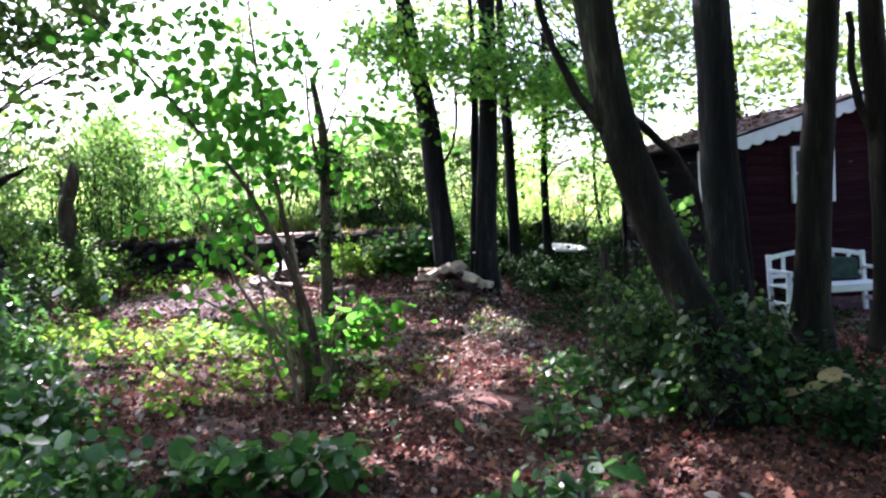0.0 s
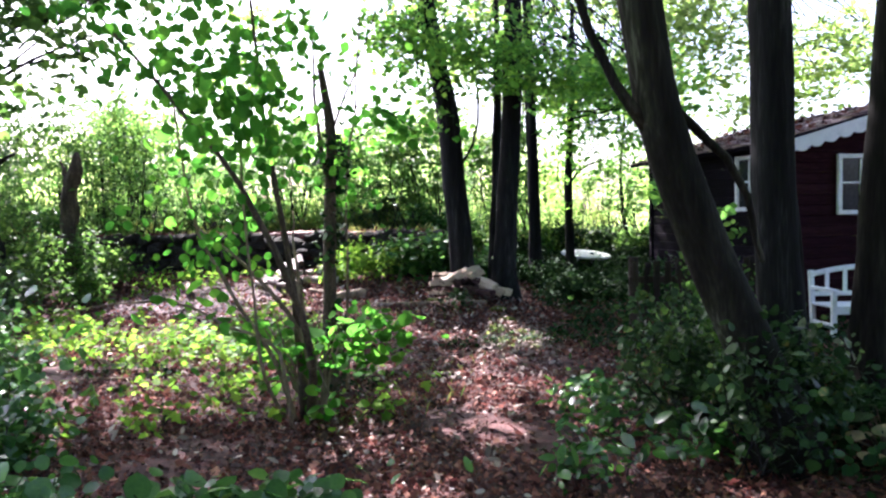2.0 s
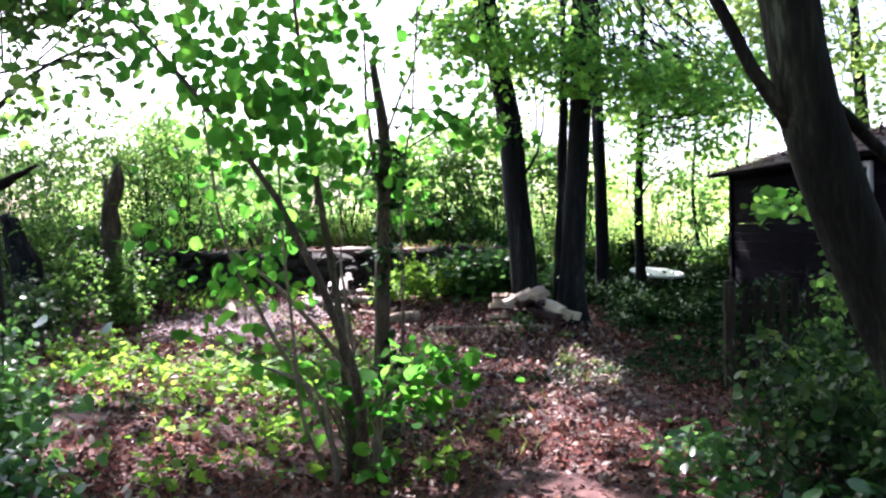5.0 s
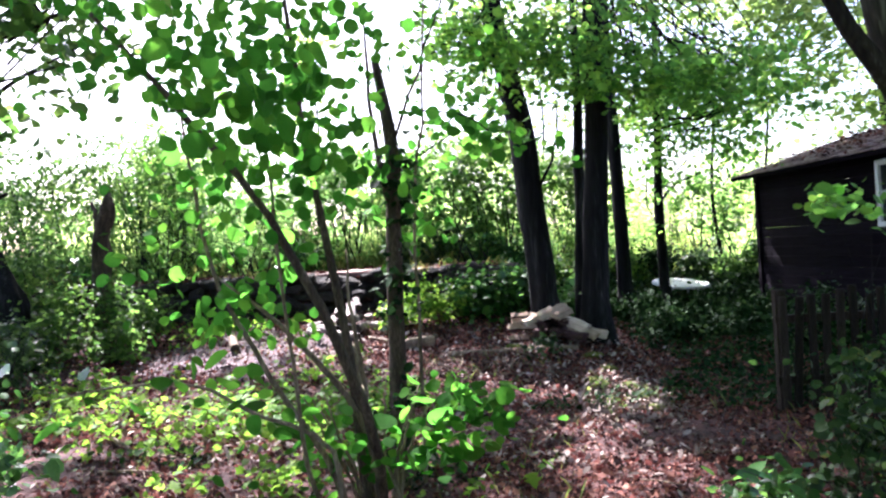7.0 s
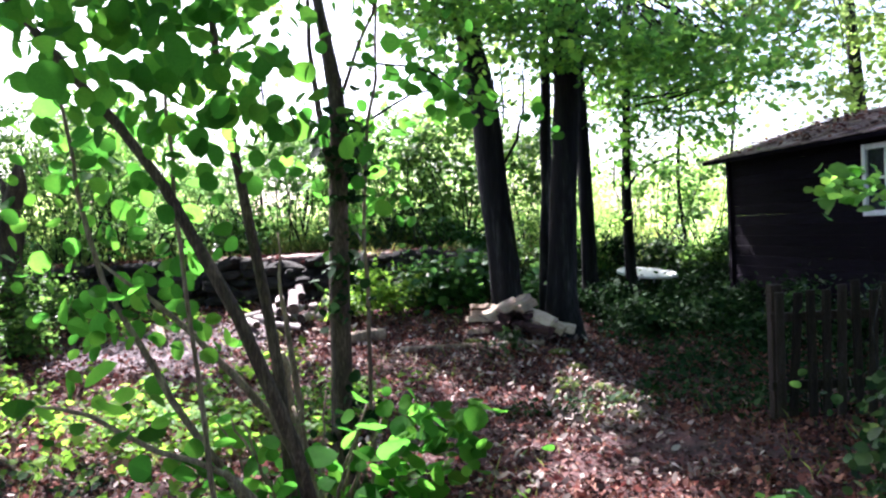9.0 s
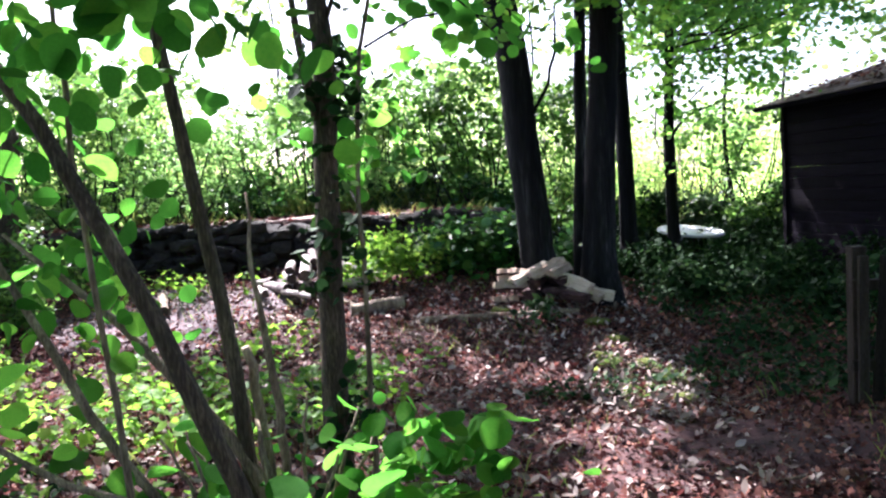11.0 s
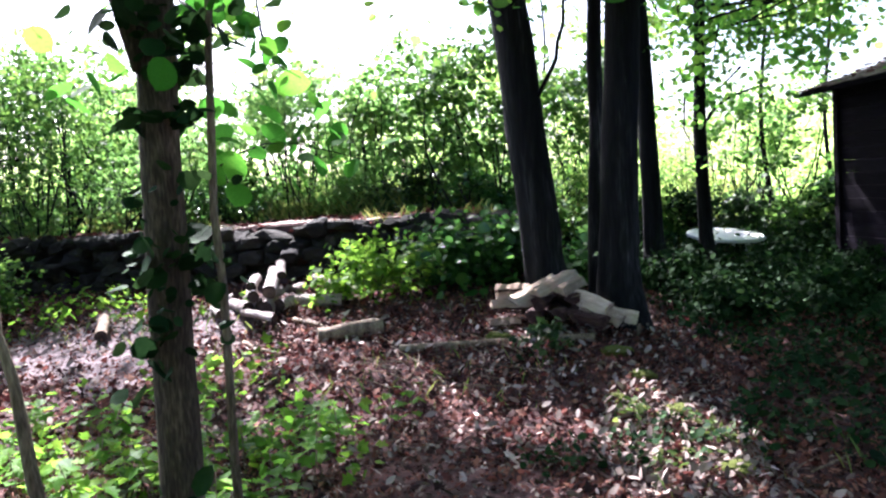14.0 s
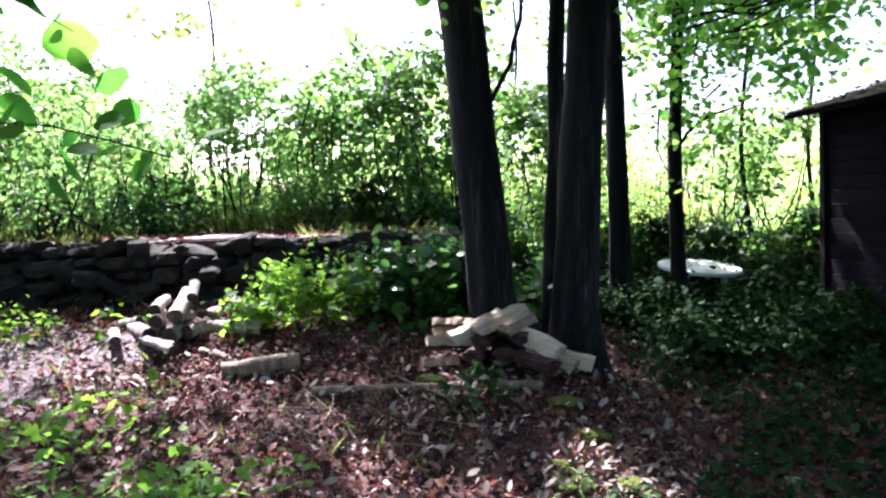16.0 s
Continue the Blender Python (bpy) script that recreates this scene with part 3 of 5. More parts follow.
# two slim trees further back
tree("slim grey-edged tree wrapped in leaves at the back", [(1.34, 14.0, 0.2, 0.14), (1.32, 14.0, 0.7, 0.115), (1.3, 14, 1.8, 0.105), (1.26, 14, 3.2, 0.10), (1.2, 14, 6, 0.06)], BARK,
     crown=[(3.1, 12.8, 3.4, 0.8, 0.7, 0.35), (1.3, 13.8, 4.2, 0.9, 0.7, 0.8), (2.2, 13.6, 3.6, 0.8, 0.6, 0.35)], n_leaves=1500, leaf=0.066, shape="round", flat=0.25, up=0.9)
tree("slim ivy-clad tree at the back of the glade", [(2.0, 14.4, 0.25, 0.10), (1.98, 14.4, 0.9, 0.08), (1.96, 14.4, 2.0, 0.075), (2.0, 14.4, 3.2, 0.06), (2.06, 14.4, 5.2, 0.04)], BARK,
     limbs=[[(1.97, 14.4, 2.1, 0.022), (2.2, 14.35, 2.35, 0.018), (2.6, 14.3, 2.5, 0.01)]],
     crown=[(2.7, 13.4, 3.3, 0.9, 0.7, 0.4), (2.02, 14.3, 2.3, 0.3, 0.3, 1.0), (2.8, 14.0, 2.9, 0.8, 0.5, 0.3), (1.7, 14.2, 3.3, 0.5, 0.5, 0.4), (1.97, 14.3, 2.4, 0.25, 0.22, 0.9), (2.15, 14.2, 3.4, 0.7, 0.6, 0.5), (2.7, 14.9, 3.7, 0.9, 0.7, 0.45), (2.4, 15.6, 4.4, 0.9, 0.8, 0.5), (2.9, 14.3, 4.3, 0.9, 0.8, 0.5)], n_leaves=4000, leaf=0.06, shape="round", flat=0.3, per=30, clump=0.22)
# broken trunks at the left
tree("broken dead reddish brown tree stump", [(-6.3, 12.6, 0.2, 0.19), (-6.34, 12.6, 0.8, 0.14), (-6.3, 12.6, 1.5, 0.12), (-6.24, 12.6, 2.1, 0.12), (-6.16, 12.6, 2.45, 0.09), (-6.13, 12.6, 2.68, 0.025)], BARK_HAZEL, limbs=[[(-6.26, 12.6, 2.0, 0.06), (-6.32, 12.58, 2.3, 0.045), (-6.36, 12.56, 2.55, 0.012)]], name="tree_stump", category="tree stump", rough=0.5, flute=0.14)
tree("dead leaning trunk with a torn pale top", [(-6.6, 11.4, 0.2, 0.22), (-6.75, 11.4, 0.7, 0.19), (-6.9, 11.4, 1.3, 0.16), (-7.1, 11.4, 1.9, 0.1)], BARK, name="tree_stump", category="tree stump", rough=0.45)
tree("grey mossy tree trunk among the shrubs", [(-4.78, 7.8, 0.05, 0.24), (-4.8, 7.8, 0.6, 0.18), (-4.82, 7.8, 1.6, 0.15), (-4.8, 7.8, 2.8, 0.14), (-4.75, 7.8, 5, 0.08)], BARK_GREEN,
     limbs=[[(-4.75, 7.8, 2.0, 0.06), (-4.5, 7.78, 2.08, 0.04), (-4.22, 7.75, 2.2, 0.012)], [(-4.7, 7.8, 2.6, 0.03), (-4.2, 7.6, 2.9, 0.02), (-3.3, 7.4, 3.2, 0.008)]],
     crown=[(-4.2, 7.4, 3.4, 0.7, 0.5, 0.4), (-3.4, 7.3, 3.5, 0.8, 0.5, 0.35), (-2.8, 7.2, 3.7, 0.5, 0.4, 0.25), (-2.1, 7.2, 3.75, 0.5, 0.4, 0.2), (-3.5, 7.0, 3.0, 0.4, 0.3, 0.2), (-4.4, 7.5, 2.75, 0.6, 0.4, 0.3), (-4.6, 7.8, 3.5, 1.0, 0.8, 0.5), (-5, 8.0, 4.8, 1.8, 1.5, 1.0), (-3.6, 7.6, 4.6, 1.2, 1.2, 0.7)], n_leaves=5800, leaf=0.07, shape="round", per=24, clump=0.2, leafmat=LEAF_SHADE)


# ---- hazel in the middle of the glade ----
hazel = thing("hazel_bush", pose(-1.12, 6.4, 0), "many-stemmed hazel with large round green leaves", "bush")
HO = np.array((-1.12, 6.4, 0, 0))
STEMS = [
    [(-1.16, 6.32, -0.05, 0.045), (-1.04, 5.85, 0.6, 0.036), (-1.16, 5.72, 1.12, 0.031), (-1.30, 5.7, 1.43, 0.028), (-1.45, 5.7, 1.75, 0.025), (-1.72, 5.7, 2.12, 0.022), (-2.0, 5.7, 2.45, 0.018), (-2.6, 5.7, 3.2, 0.008)],
    [(-1.2, 6.3, -0.05, 0.04), (-1.25, 6.3, 0.94, 0.032), (-1.3, 6.3, 1.31, 0.03), (-1.36, 6.3, 1.71, 0.028), (-1.42, 6.3, 2.12, 0.025), (-1.5, 6.3, 3.0, 0.016), (-1.55, 6.3, 4, 0.008)],
    [(-1.01, 7.2, -0.05, 0.018), (-0.99, 7.25, 0.5, 0.014), (-0.99, 7.25, 0.9, 0.0125), (-0.98, 7.25, 1.8, 0.011), (-0.9, 7.25, 2.4, 0.010), (-0.83, 7.25, 3.3, 0.006)],
    [(-1.25, 6.3, -0.05, 0.022), (-1.38, 6.2, 0.45, 0.018), (-1.55, 6.1, 0.8, 0.015), (-1.75, 6.1, 1.15, 0.013), (-1.92, 6.1, 1.5, 0.011), (-2.0, 6.1, 2.0, 0.009), (-2.05, 6.1, 2.5, 0.006)],
    [(-1.3, 6.3, -0.05, 0.016), (-1.42, 5.95, 0.5, 0.012), (-1.44, 5.9, 0.84, 0.010), (-1.46, 5.9, 1.15, 0.009), (-1.49, 5.9, 1.5, 0.009), (-1.52, 5.9, 1.95, 0.008), (-1.5, 5.9, 2.4, 0.005)],
    [(-1.15, 6.4, -0.05, 0.026), (-1.22, 6.28, 0.7, 0.02), (-1.44, 6.25, 1.02, 0.017), (-1.64, 6.25, 1.22, 0.014), (-2.0, 6.3, 1.5, 0.006)],
    [(-1.25, 6.1, -0.05, 0.018), (-1.36, 6.0, 0.64, 0.013), (-1.71, 6.0, 0.78, 0.010), (-1.9, 6.0, 0.9, 0.009), (-2.4, 6.0, 0.95, 0.006), (-2.8, 5.9, 0.9, 0.003)],
    [(-1.3, 6.9, -0.05, 0.024), (-1.31, 6.9, 0.6, 0.019), (-1.34, 6.9, 0.95, 0.016), (-1.37, 6.9, 1.22, 0.012), (-1.38, 6.9, 1.6, 0.004)],
    [(-0.9, 6.15, -0.02, 0.011), (-1.0, 6.2, 0.25, 0.011), (-1.1, 6.25, 0.5, 0.010), (-1.2, 6.3, 0.85, 0.006)],
    [(-1.22, 6.7, -0.05, 0.026), (-1.26, 6.6, 0.5, 0.022), (-1.27, 6.55, 0.8, 0.019), (-1.29, 6.5, 1.05, 0.016)],
]
for k in range(9):
    a = 0.7 * k
    STEMS.append([(-1.14 + 0.07 * math.cos(a), 6.38 + 0.07 * math.sin(a), -0.05, 0.014), (-1.16 + 0.13 * math.cos(a), 6.4 + 0.12 * math.sin(a), 0.25, 0.011), (-1.18 + 0.22 * math.cos(a), 6.4 + 0.2 * math.sin(a), 0.5, 0.009), (-1.2 + 0.36 * math.cos(a), 6.42 + 0.3 * math.sin(a), 0.75 + 0.04 * (k % 4), 0.004)])
stem_lines = []
for i, s in enumerate(STEMS):
    S = [tuple(np.array(p) - HO) for p in s]
    S = [(*p[:3], p[3] * (0.8 if i < 2 else 1.0)) for p in S]
    limb("stem", S, BARK_HAZEL if i in (0, 1) else BARK_PALE, hazel, 16, 7, 0.15, knob=0.006)
    stem_lines.append(spline(S, 40)[:, :3])


def hazel_leaves(n, lines, zlow, out, bunch=1):
    pts = []
    while len(pts) < n:
        L = lines[rng.integers(len(lines))]
        p = L[rng.integers(4, len(L))]
        if p[2] < zlow or (p[0] > -0.42 and 0.5 < p[2] < 1.85):
            continue
        c = p + rng.normal(0, out, 3) * np.array((1, 1, 0.8))
        for _ in range(bunch):
            pts.append(c + rng.normal(0, 0.09, 3))
    return np.array(pts[:n])


P = hazel_leaves(640, stem_lines, 1.2, 0.26, 3)
P = P[(P[:, 1] < -0.35) | (rng.random(len(P)) < 0.6)]
leaf_cloud("foliage", P, 0.07, "hazel", LEAF_HAZEL, up=0.25, droop=0.8, parent=hazel, spread=0.25)
P = hazel_leaves(440, stem_lines, 0.36, 0.22, 4)
P = P[P[:, 2] < 1.0]
leaf_cloud("foliage", P, 0.08, "hazel", LEAF_HAZEL, up=0.9, droop=0.3, parent=hazel, spread=0.3)
V, F = leaf_shape("hazel")
P, C = clumped([(-0.15, -1.0, 2.15, 0.26, 0.24, 0.36), (0.05, -0.9, 1.98, 0.2, 0.2, 0.28), (-0.4, -1.1, 2.3, 0.32, 0.25, 0.25)], 200, 0.13, 3)
leaf_cloud("foliage", P, 0.07, "hazel", LEAF_HAZEL, up=0.25, droop=0.8, parent=hazel, spread=0.25)
P, C = clumped([(-0.35, -0.1, 2.7, 0.3, 0.25, 0.5), (-0.75, -0.5, 2.6, 0.35, 0.3, 0.35), (-1.2, -0.7, 2.9, 0.4, 0.3, 0.3), (0.0, 0.3, 2.9, 0.3, 0.3, 0.4), (-0.5, -0.1, 3.1, 0.35, 0.3, 0.3), (-0.95, -0.2, 3.0, 0.35, 0.3, 0.3)], 430, 0.12, 4)
leaf_cloud("foliage", P, 0.07, "hazel", LEAF_HAZEL, up=0.25, droop=0.8, parent=hazel, spread=0.25)
P, C = clumped([(0.32, 0.0, 0.5, 0.25, 0.25, 0.22), (0.55, 0.15, 0.65, 0.2, 0.2, 0.15), (0.45, -0.1, 0.8, 0.15, 0.15, 0.12)], 130, 0.1, 5)
leaf_cloud("foliage", P, 0.075, "hazel", LEAF_HAZEL, up=0.8, droop=0.4, parent=hazel, spread=0.25)
LEAFMESH = mesh_of("leaf", V, [tuple(int(i) for i in f) for f in F], LEAF_HAZEL_ONE)
P = hazel_leaves(190, stem_lines, 1.0, 0.2, 3)
t, b, nr = frames_for(len(P), 0.2, 0.8)
for p, a, c, d in zip(P, t, b, nr):
    m = Matrix((a, c, d)).transposed().to_4x4()
    s = float(np.clip(rng.normal(0.07, 0.015), 0.04, 0.1))
    put("leaf", LEAFMESH, hazel, Matrix.Translation(p) @ m @ Matrix.Scale(s, 4))

SPRAYS = [
    [(-0.99, 7.25, 1.5, 0.004), (-1.1, 7.6, 1.66, 0.003), (-1.0, 7.9, 1.74, 0.003), (-0.72, 8.05, 1.66, 0.002)],
    [(-0.92, 7.25, 2.2, 0.008), (-0.65, 7.6, 2.4, 0.006), (-0.2, 7.9, 2.38, 0.004), (0.2, 8.1, 2.25, 0.002)],
    [(-0.95, 7.25, 2.0, 0.006), (-1.15, 7.5, 2.15, 0.005), (-1.15, 7.8, 2.12, 0.004), (-0.95, 8.05, 1.98, 0.002)],
    [(-0.9, 7.25, 2.5, 0.008), (-0.6, 7.3, 2.45, 0.006), (-0.35, 7.4, 2.25, 0.003)],
]
for s in SPRAYS:
    S = [tuple(np.array(p) - HO) for p in s]
    limb("side_branch", S, BARK, hazel, 9, 5, 0.1)
    line = spline(S, 30)[8:, :3]
    P = line[rng.integers(0, len(line), 40)] + rng.normal(0, 0.11, (40, 3)) * np.array((1, 1, 0.7))
    leaf_cloud("foliage", P, 0.08, "hazel", LEAF_HAZEL, up=0.5, droop=0.6, parent=hazel, spread=0.2)

ivy = tree("broken dark tree trunk with climbing ivy", [(-1.15, 7.25, -0.1, 0.085), (-1.16, 7.25, 0.4, 0.064), (-1.15, 7.25, 0.95, 0.058), (-1.13, 7.25, 1.6, 0.055), (-1.11, 7.25, 2.3, 0.048), (-1.19, 7.25, 2.88, 0.028)], BARK_HAZEL,
     limbs=[[(-1.14, 7.23, 1.9, 0.03), (-1.21, 7.20, 2.3, 0.018), (-1.24, 7.20, 2.8, 0.012), (-1.25, 7.20, 3.3, 0.005)], [(-1.09, 7.25, 2.3, 0.012), (-0.97, 7.20, 2.6, 0.010), (-0.79, 7.15, 3.0, 0.007), (-0.59, 7.10, 3.5, 0.004)]],
     crown=[(-1.07, 7.20, 2.05, 0.1, 0.12, 0.4), (-1.14, 7.20, 0.5, 0.1, 0.1, 0.3), (-1.09, 7.22, 1.45, 0.07, 0.1, 0.4)], n_leaves=460, leaf=0.045, leafmat=IVY, shape="round", clump=0.06, per=8, sides=10, flare=0.3, twigs=0)


# ---- hedge, shrubs and undergrowth ----
def shrub(label, blobs, n, leaf, material, shape="small", stems=6, name="shrub", clump=0.2, per=26, up=0.5, stemmat=BARK, r=0.014):
    B = np.array(blobs, float)
    c0 = B[:, :2].mean(axis=0)
    z0 = gz(*c0)
    th = thing(name, pose(c0[0], c0[1], z0), label, "shrub")
    o = np.array((c0[0], c0[1], z0))
    for _ in range(stems):
        b = B[rng.integers(len(B))]
        top = b[:3] + rng.normal(0, 0.4, 3) * b[3:]
        foot = np.array((b[0] + rng.normal(0, 0.3) * b[3], b[1] + rng.normal(0, 0.3) * b[4], 0))
        foot[2] = gz(foot[0], foot[1]) - 0.03
        mid = (top + foot) / 2 + rng.normal(0, 0.12, 3)
        limb("stem", [(*(foot - o), r), (*(mid - o), r * 0.75), (*(top - o), r * 0.35)], stemmat, th, 7, 5, 0.1)
    P, C = clumped(blobs, n, clump, per)
    P = P[P[:, 2] > ground_z(P[:, 0], P[:, 1]) + 0.02]
    leaf_cloud("foliage", P - o, leaf, shape, material, up=up, parent=th)
    return th


HEDGE = ["sunlit pale green hedge shrub behind the terrace", "bright yellow-green shrub in full sun at the back"]
# far trees paled for haze, then uneven shrubs, then low growth darkened for shade along the terrace
for i in range(10):
    x = -17 + i * 4.0 + rng.normal(0, 0.7)
    y = 27 + rng.normal(0, 2.5)
    z = gz(x, y)
    h = rng.uniform(2.6, 4.6)
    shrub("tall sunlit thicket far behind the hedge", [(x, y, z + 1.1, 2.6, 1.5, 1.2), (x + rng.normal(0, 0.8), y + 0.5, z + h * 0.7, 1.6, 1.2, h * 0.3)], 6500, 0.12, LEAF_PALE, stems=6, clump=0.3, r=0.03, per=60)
for i in range(24):
    x = -11.8 + i * 0.98 + rng.normal(0, 0.25)
    y = 17.6 + rng.normal(0, 0.9) + (0.6 if x > 1 else 0)
    h = rng.uniform(1.1, 2.1) + (0.5 if x < -5 else 0)
    z = gz(x, y)
    blobs = [(x, y, z + 0.45, 0.8, 0.6, 0.5)]
    for k in range(4):
        w = rng.uniform(0.25, 0.5)
        blobs.append((x + rng.normal(0, 0.45), y + rng.normal(0, 0.35), z + h * rng.uniform(0.45, 1.05), w, w, w * 0.7))
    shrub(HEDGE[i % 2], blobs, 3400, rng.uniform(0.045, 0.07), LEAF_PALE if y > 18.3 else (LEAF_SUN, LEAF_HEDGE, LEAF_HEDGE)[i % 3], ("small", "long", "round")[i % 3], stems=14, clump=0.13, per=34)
# mostly dark leaf colours here stand for the shade at the hedge's foot
for i in range(20):
    x = -9.8 + i * 0.8 + rng.normal(0, 0.2)
    y = 15.7 + rng.normal(0, 0.35)
    z = gz(x, y)
    h = rng.uniform(0.25, 0.55)
    if abs(x - 2.2) > 0.8:
        shrub("dense shrub along the terrace, mostly darkened for shade", [(x, y, z + h * 0.6, 0.55, 0.4, h * 0.6), (x + rng.normal(0, 0.3), y, z + h * 1.2, 0.25, 0.25, h * 0.5)], 1500, 0.055, (LEAF_DARK, LEAF_SHADE, LEAF_GLOSS, LEAF_SHADE, LEAF_HEDGE)[i % 5], ("round", "small")[i % 2], stems=10, clump=0.12, per=26)
for x, y, h in ((-3.4, 16.4, 2.6), (-1.7, 16.2, 2.9), (-0.7, 15.2, 2.6), (0.9, 16.6, 2.8), (-6.0, 16.5, 3.0), (3.6, 16.8, 2.7), (-8.5, 15.8, 3.2), (-7.0, 16.0, 3.2), (-9.8, 14.6, 3.2)):
    z = gz(x, y)
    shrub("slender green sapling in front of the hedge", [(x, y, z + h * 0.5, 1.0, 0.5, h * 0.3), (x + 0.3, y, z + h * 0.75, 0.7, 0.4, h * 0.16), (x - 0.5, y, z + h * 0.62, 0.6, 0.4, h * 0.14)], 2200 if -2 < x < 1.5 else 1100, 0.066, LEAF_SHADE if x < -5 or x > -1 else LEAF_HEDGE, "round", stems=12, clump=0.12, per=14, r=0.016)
tree("tall leafy tree behind the shed", [(6.6, 16.5, 0.4, 0.2), (6.6, 16.5, 1.5, 0.16), (6.5, 16.5, 3, 0.13), (6.3, 16.4, 5, 0.09), (6.2, 16.4, 7, 0.05)], BARK,
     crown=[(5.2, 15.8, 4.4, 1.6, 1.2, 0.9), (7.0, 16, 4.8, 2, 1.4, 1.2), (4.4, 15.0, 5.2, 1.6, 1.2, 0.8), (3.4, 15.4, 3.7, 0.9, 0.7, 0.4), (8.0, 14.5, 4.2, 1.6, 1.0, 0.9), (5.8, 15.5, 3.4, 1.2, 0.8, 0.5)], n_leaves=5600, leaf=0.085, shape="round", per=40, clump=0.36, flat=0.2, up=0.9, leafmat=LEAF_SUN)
# left thicket
for x, y, h in ((-8.2, 13.2, 2.6), (-7.2, 15, 2.6), (-8.6, 10.5, 2.2), (-5.0, 14.6, 1.6), (-6.4, 9.7, 0.8), (-9.5, 8, 2.6), (-4.4, 15.4, 1.9), (-6.2, 14.4, 2.4), (-7.6, 12.0, 2.0)):
    z = gz(x, y)
    # left of x -5.5 darker leaf colours carry the thicket's shade
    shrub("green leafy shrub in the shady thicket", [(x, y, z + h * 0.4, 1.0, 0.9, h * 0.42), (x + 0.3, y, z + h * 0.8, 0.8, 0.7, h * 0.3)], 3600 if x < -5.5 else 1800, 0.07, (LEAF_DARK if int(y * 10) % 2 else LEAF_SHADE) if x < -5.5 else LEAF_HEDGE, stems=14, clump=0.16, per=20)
for x, y, h in ((-5.6, 12.3, 0.6), (-6.3, 11.1, 0.7), (-6.9, 12.2, 0.8), (-6.0, 12.2, 0.9), (-6.5, 11.8, 0.9), (-5.5, 11.4, 0.5)):
    z = gz(x, y)
    shrub("fresh green weeds before the stone wall", [(x, y, z + h * 0.5, 0.42, 0.3, h * 0.5), (x + 0.2, y, z + h * 0.85, 0.2, 0.2, h * 0.3)], 800, 0.055, LEAF_SHADE, "lobed", 8, "weeds", 0.1, 10, 0.8, r=0.005)
# nettles and bramble by the logs, at the feet of the trees
shrub("fresh green bramble bush beside the log heap", [(-2.0, 12.4, 0.72, 0.28, 0.22, 0.22), (-1.7, 12.45, 0.85, 0.32, 0.25, 0.3), (-1.35, 12.5, 0.85, 0.35, 0.3, 0.3)], 1300, 0.055, HERB, "lobed", 8, "bramble_bush", 0.1, 14, 0.8, r=0.006)
shrub("blue-green elder bush against the stone wall", [(-0.95, 12.75, 0.9, 0.42, 0.35, 0.35), (-0.45, 12.85, 0.9, 0.4, 0.35, 0.4), (0.3, 13.0, 0.7, 0.4, 0.35, 0.3)], 2400, 0.075, LEAF_GLOSS, "round", 7, "elder_bush", 0.12, 12, 0.8, r=0.008)
for x, y, w in ((1.6, 12.6, 0.6), (2.6, 12.8, 0.7), (1.3, 13.8, 0.5), (3.2, 16.2, 0.7), (0.9, 15.2, 0.6), (4.6, 16, 0.9), (2.3, 13.9, 0.6), (2.7, 14.4, 0.4), (1.8, 14.5, 0.35), (1.2, 14.7, 0.5), (3.3, 14.6, 0.6), (3.2, 13.6, 0.6)):
    z = gz(x, y)
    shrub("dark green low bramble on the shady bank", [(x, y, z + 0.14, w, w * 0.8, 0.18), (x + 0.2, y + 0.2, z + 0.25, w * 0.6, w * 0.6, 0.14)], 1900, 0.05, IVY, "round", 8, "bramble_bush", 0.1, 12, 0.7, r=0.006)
for x, y, h in ((1.4, 15.9, 0.5), (2.1, 16.1, 0.6), (2.8, 16.0, 0.55), (3.5, 15.7, 0.65), (4.2, 15.5, 0.6), (0.6, 15.6, 0.5), (3.0, 15.2, 0.3)):
    z = gz(x, y)
    shrub("shady green bramble bank behind the white table", [(x, y, z + h * 0.5, 0.6, 0.4, h * 0.5), (x + rng.normal(0, 0.3), y, z + h, 0.3, 0.3, h * 0.35)], 1700, 0.055, (IVY, LEAF_DARK, LEAF_SHADE)[int(h * 100) % 3], "round", 9, "bramble_bush", 0.11, 16, 0.6, r=0.006)
for x, y, h in ((3.75, 11.3, 0.55), (3.55, 12.2, 0.6), (3.2, 12.9, 0.5), (3.9, 10.2, 0.4), (2.9, 11.6, 0.3)):
    z = gz(x, y)
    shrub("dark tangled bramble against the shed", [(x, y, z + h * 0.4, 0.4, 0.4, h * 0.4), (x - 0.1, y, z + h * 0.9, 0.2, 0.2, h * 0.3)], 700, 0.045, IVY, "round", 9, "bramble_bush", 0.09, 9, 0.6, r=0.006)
# bramble round the feet of the trunks beside the path
for x, y, w, h in ((1.75, 4.95, 0.35, 0.5), (2.05, 5.5, 0.4, 0.5), (1.6, 5.8, 0.35, 0.4), (2.5, 4.5, 0.4, 0.22), (2.75, 5.5, 0.4, 0.25), (2.0, 7.0, 0.5, 0.5), (3.4, 5.0, 0.5, 0.4)):
    # right of x 1.9 the darker leaf colour puts shade into the bramble
    shrub("tangled dark bramble with some yellow leaves", [(x, y, h * 0.6, w, w * 0.7, h * 0.7), (x - 0.1, y, h * 1.3, w * 0.6, w * 0.5, h * 0.5)], 560, 0.045, IVY if x > 1.9 else LEAF_DARK, "round", 12, "bramble_bush", 0.09, 9, 0.6, r=0.006)
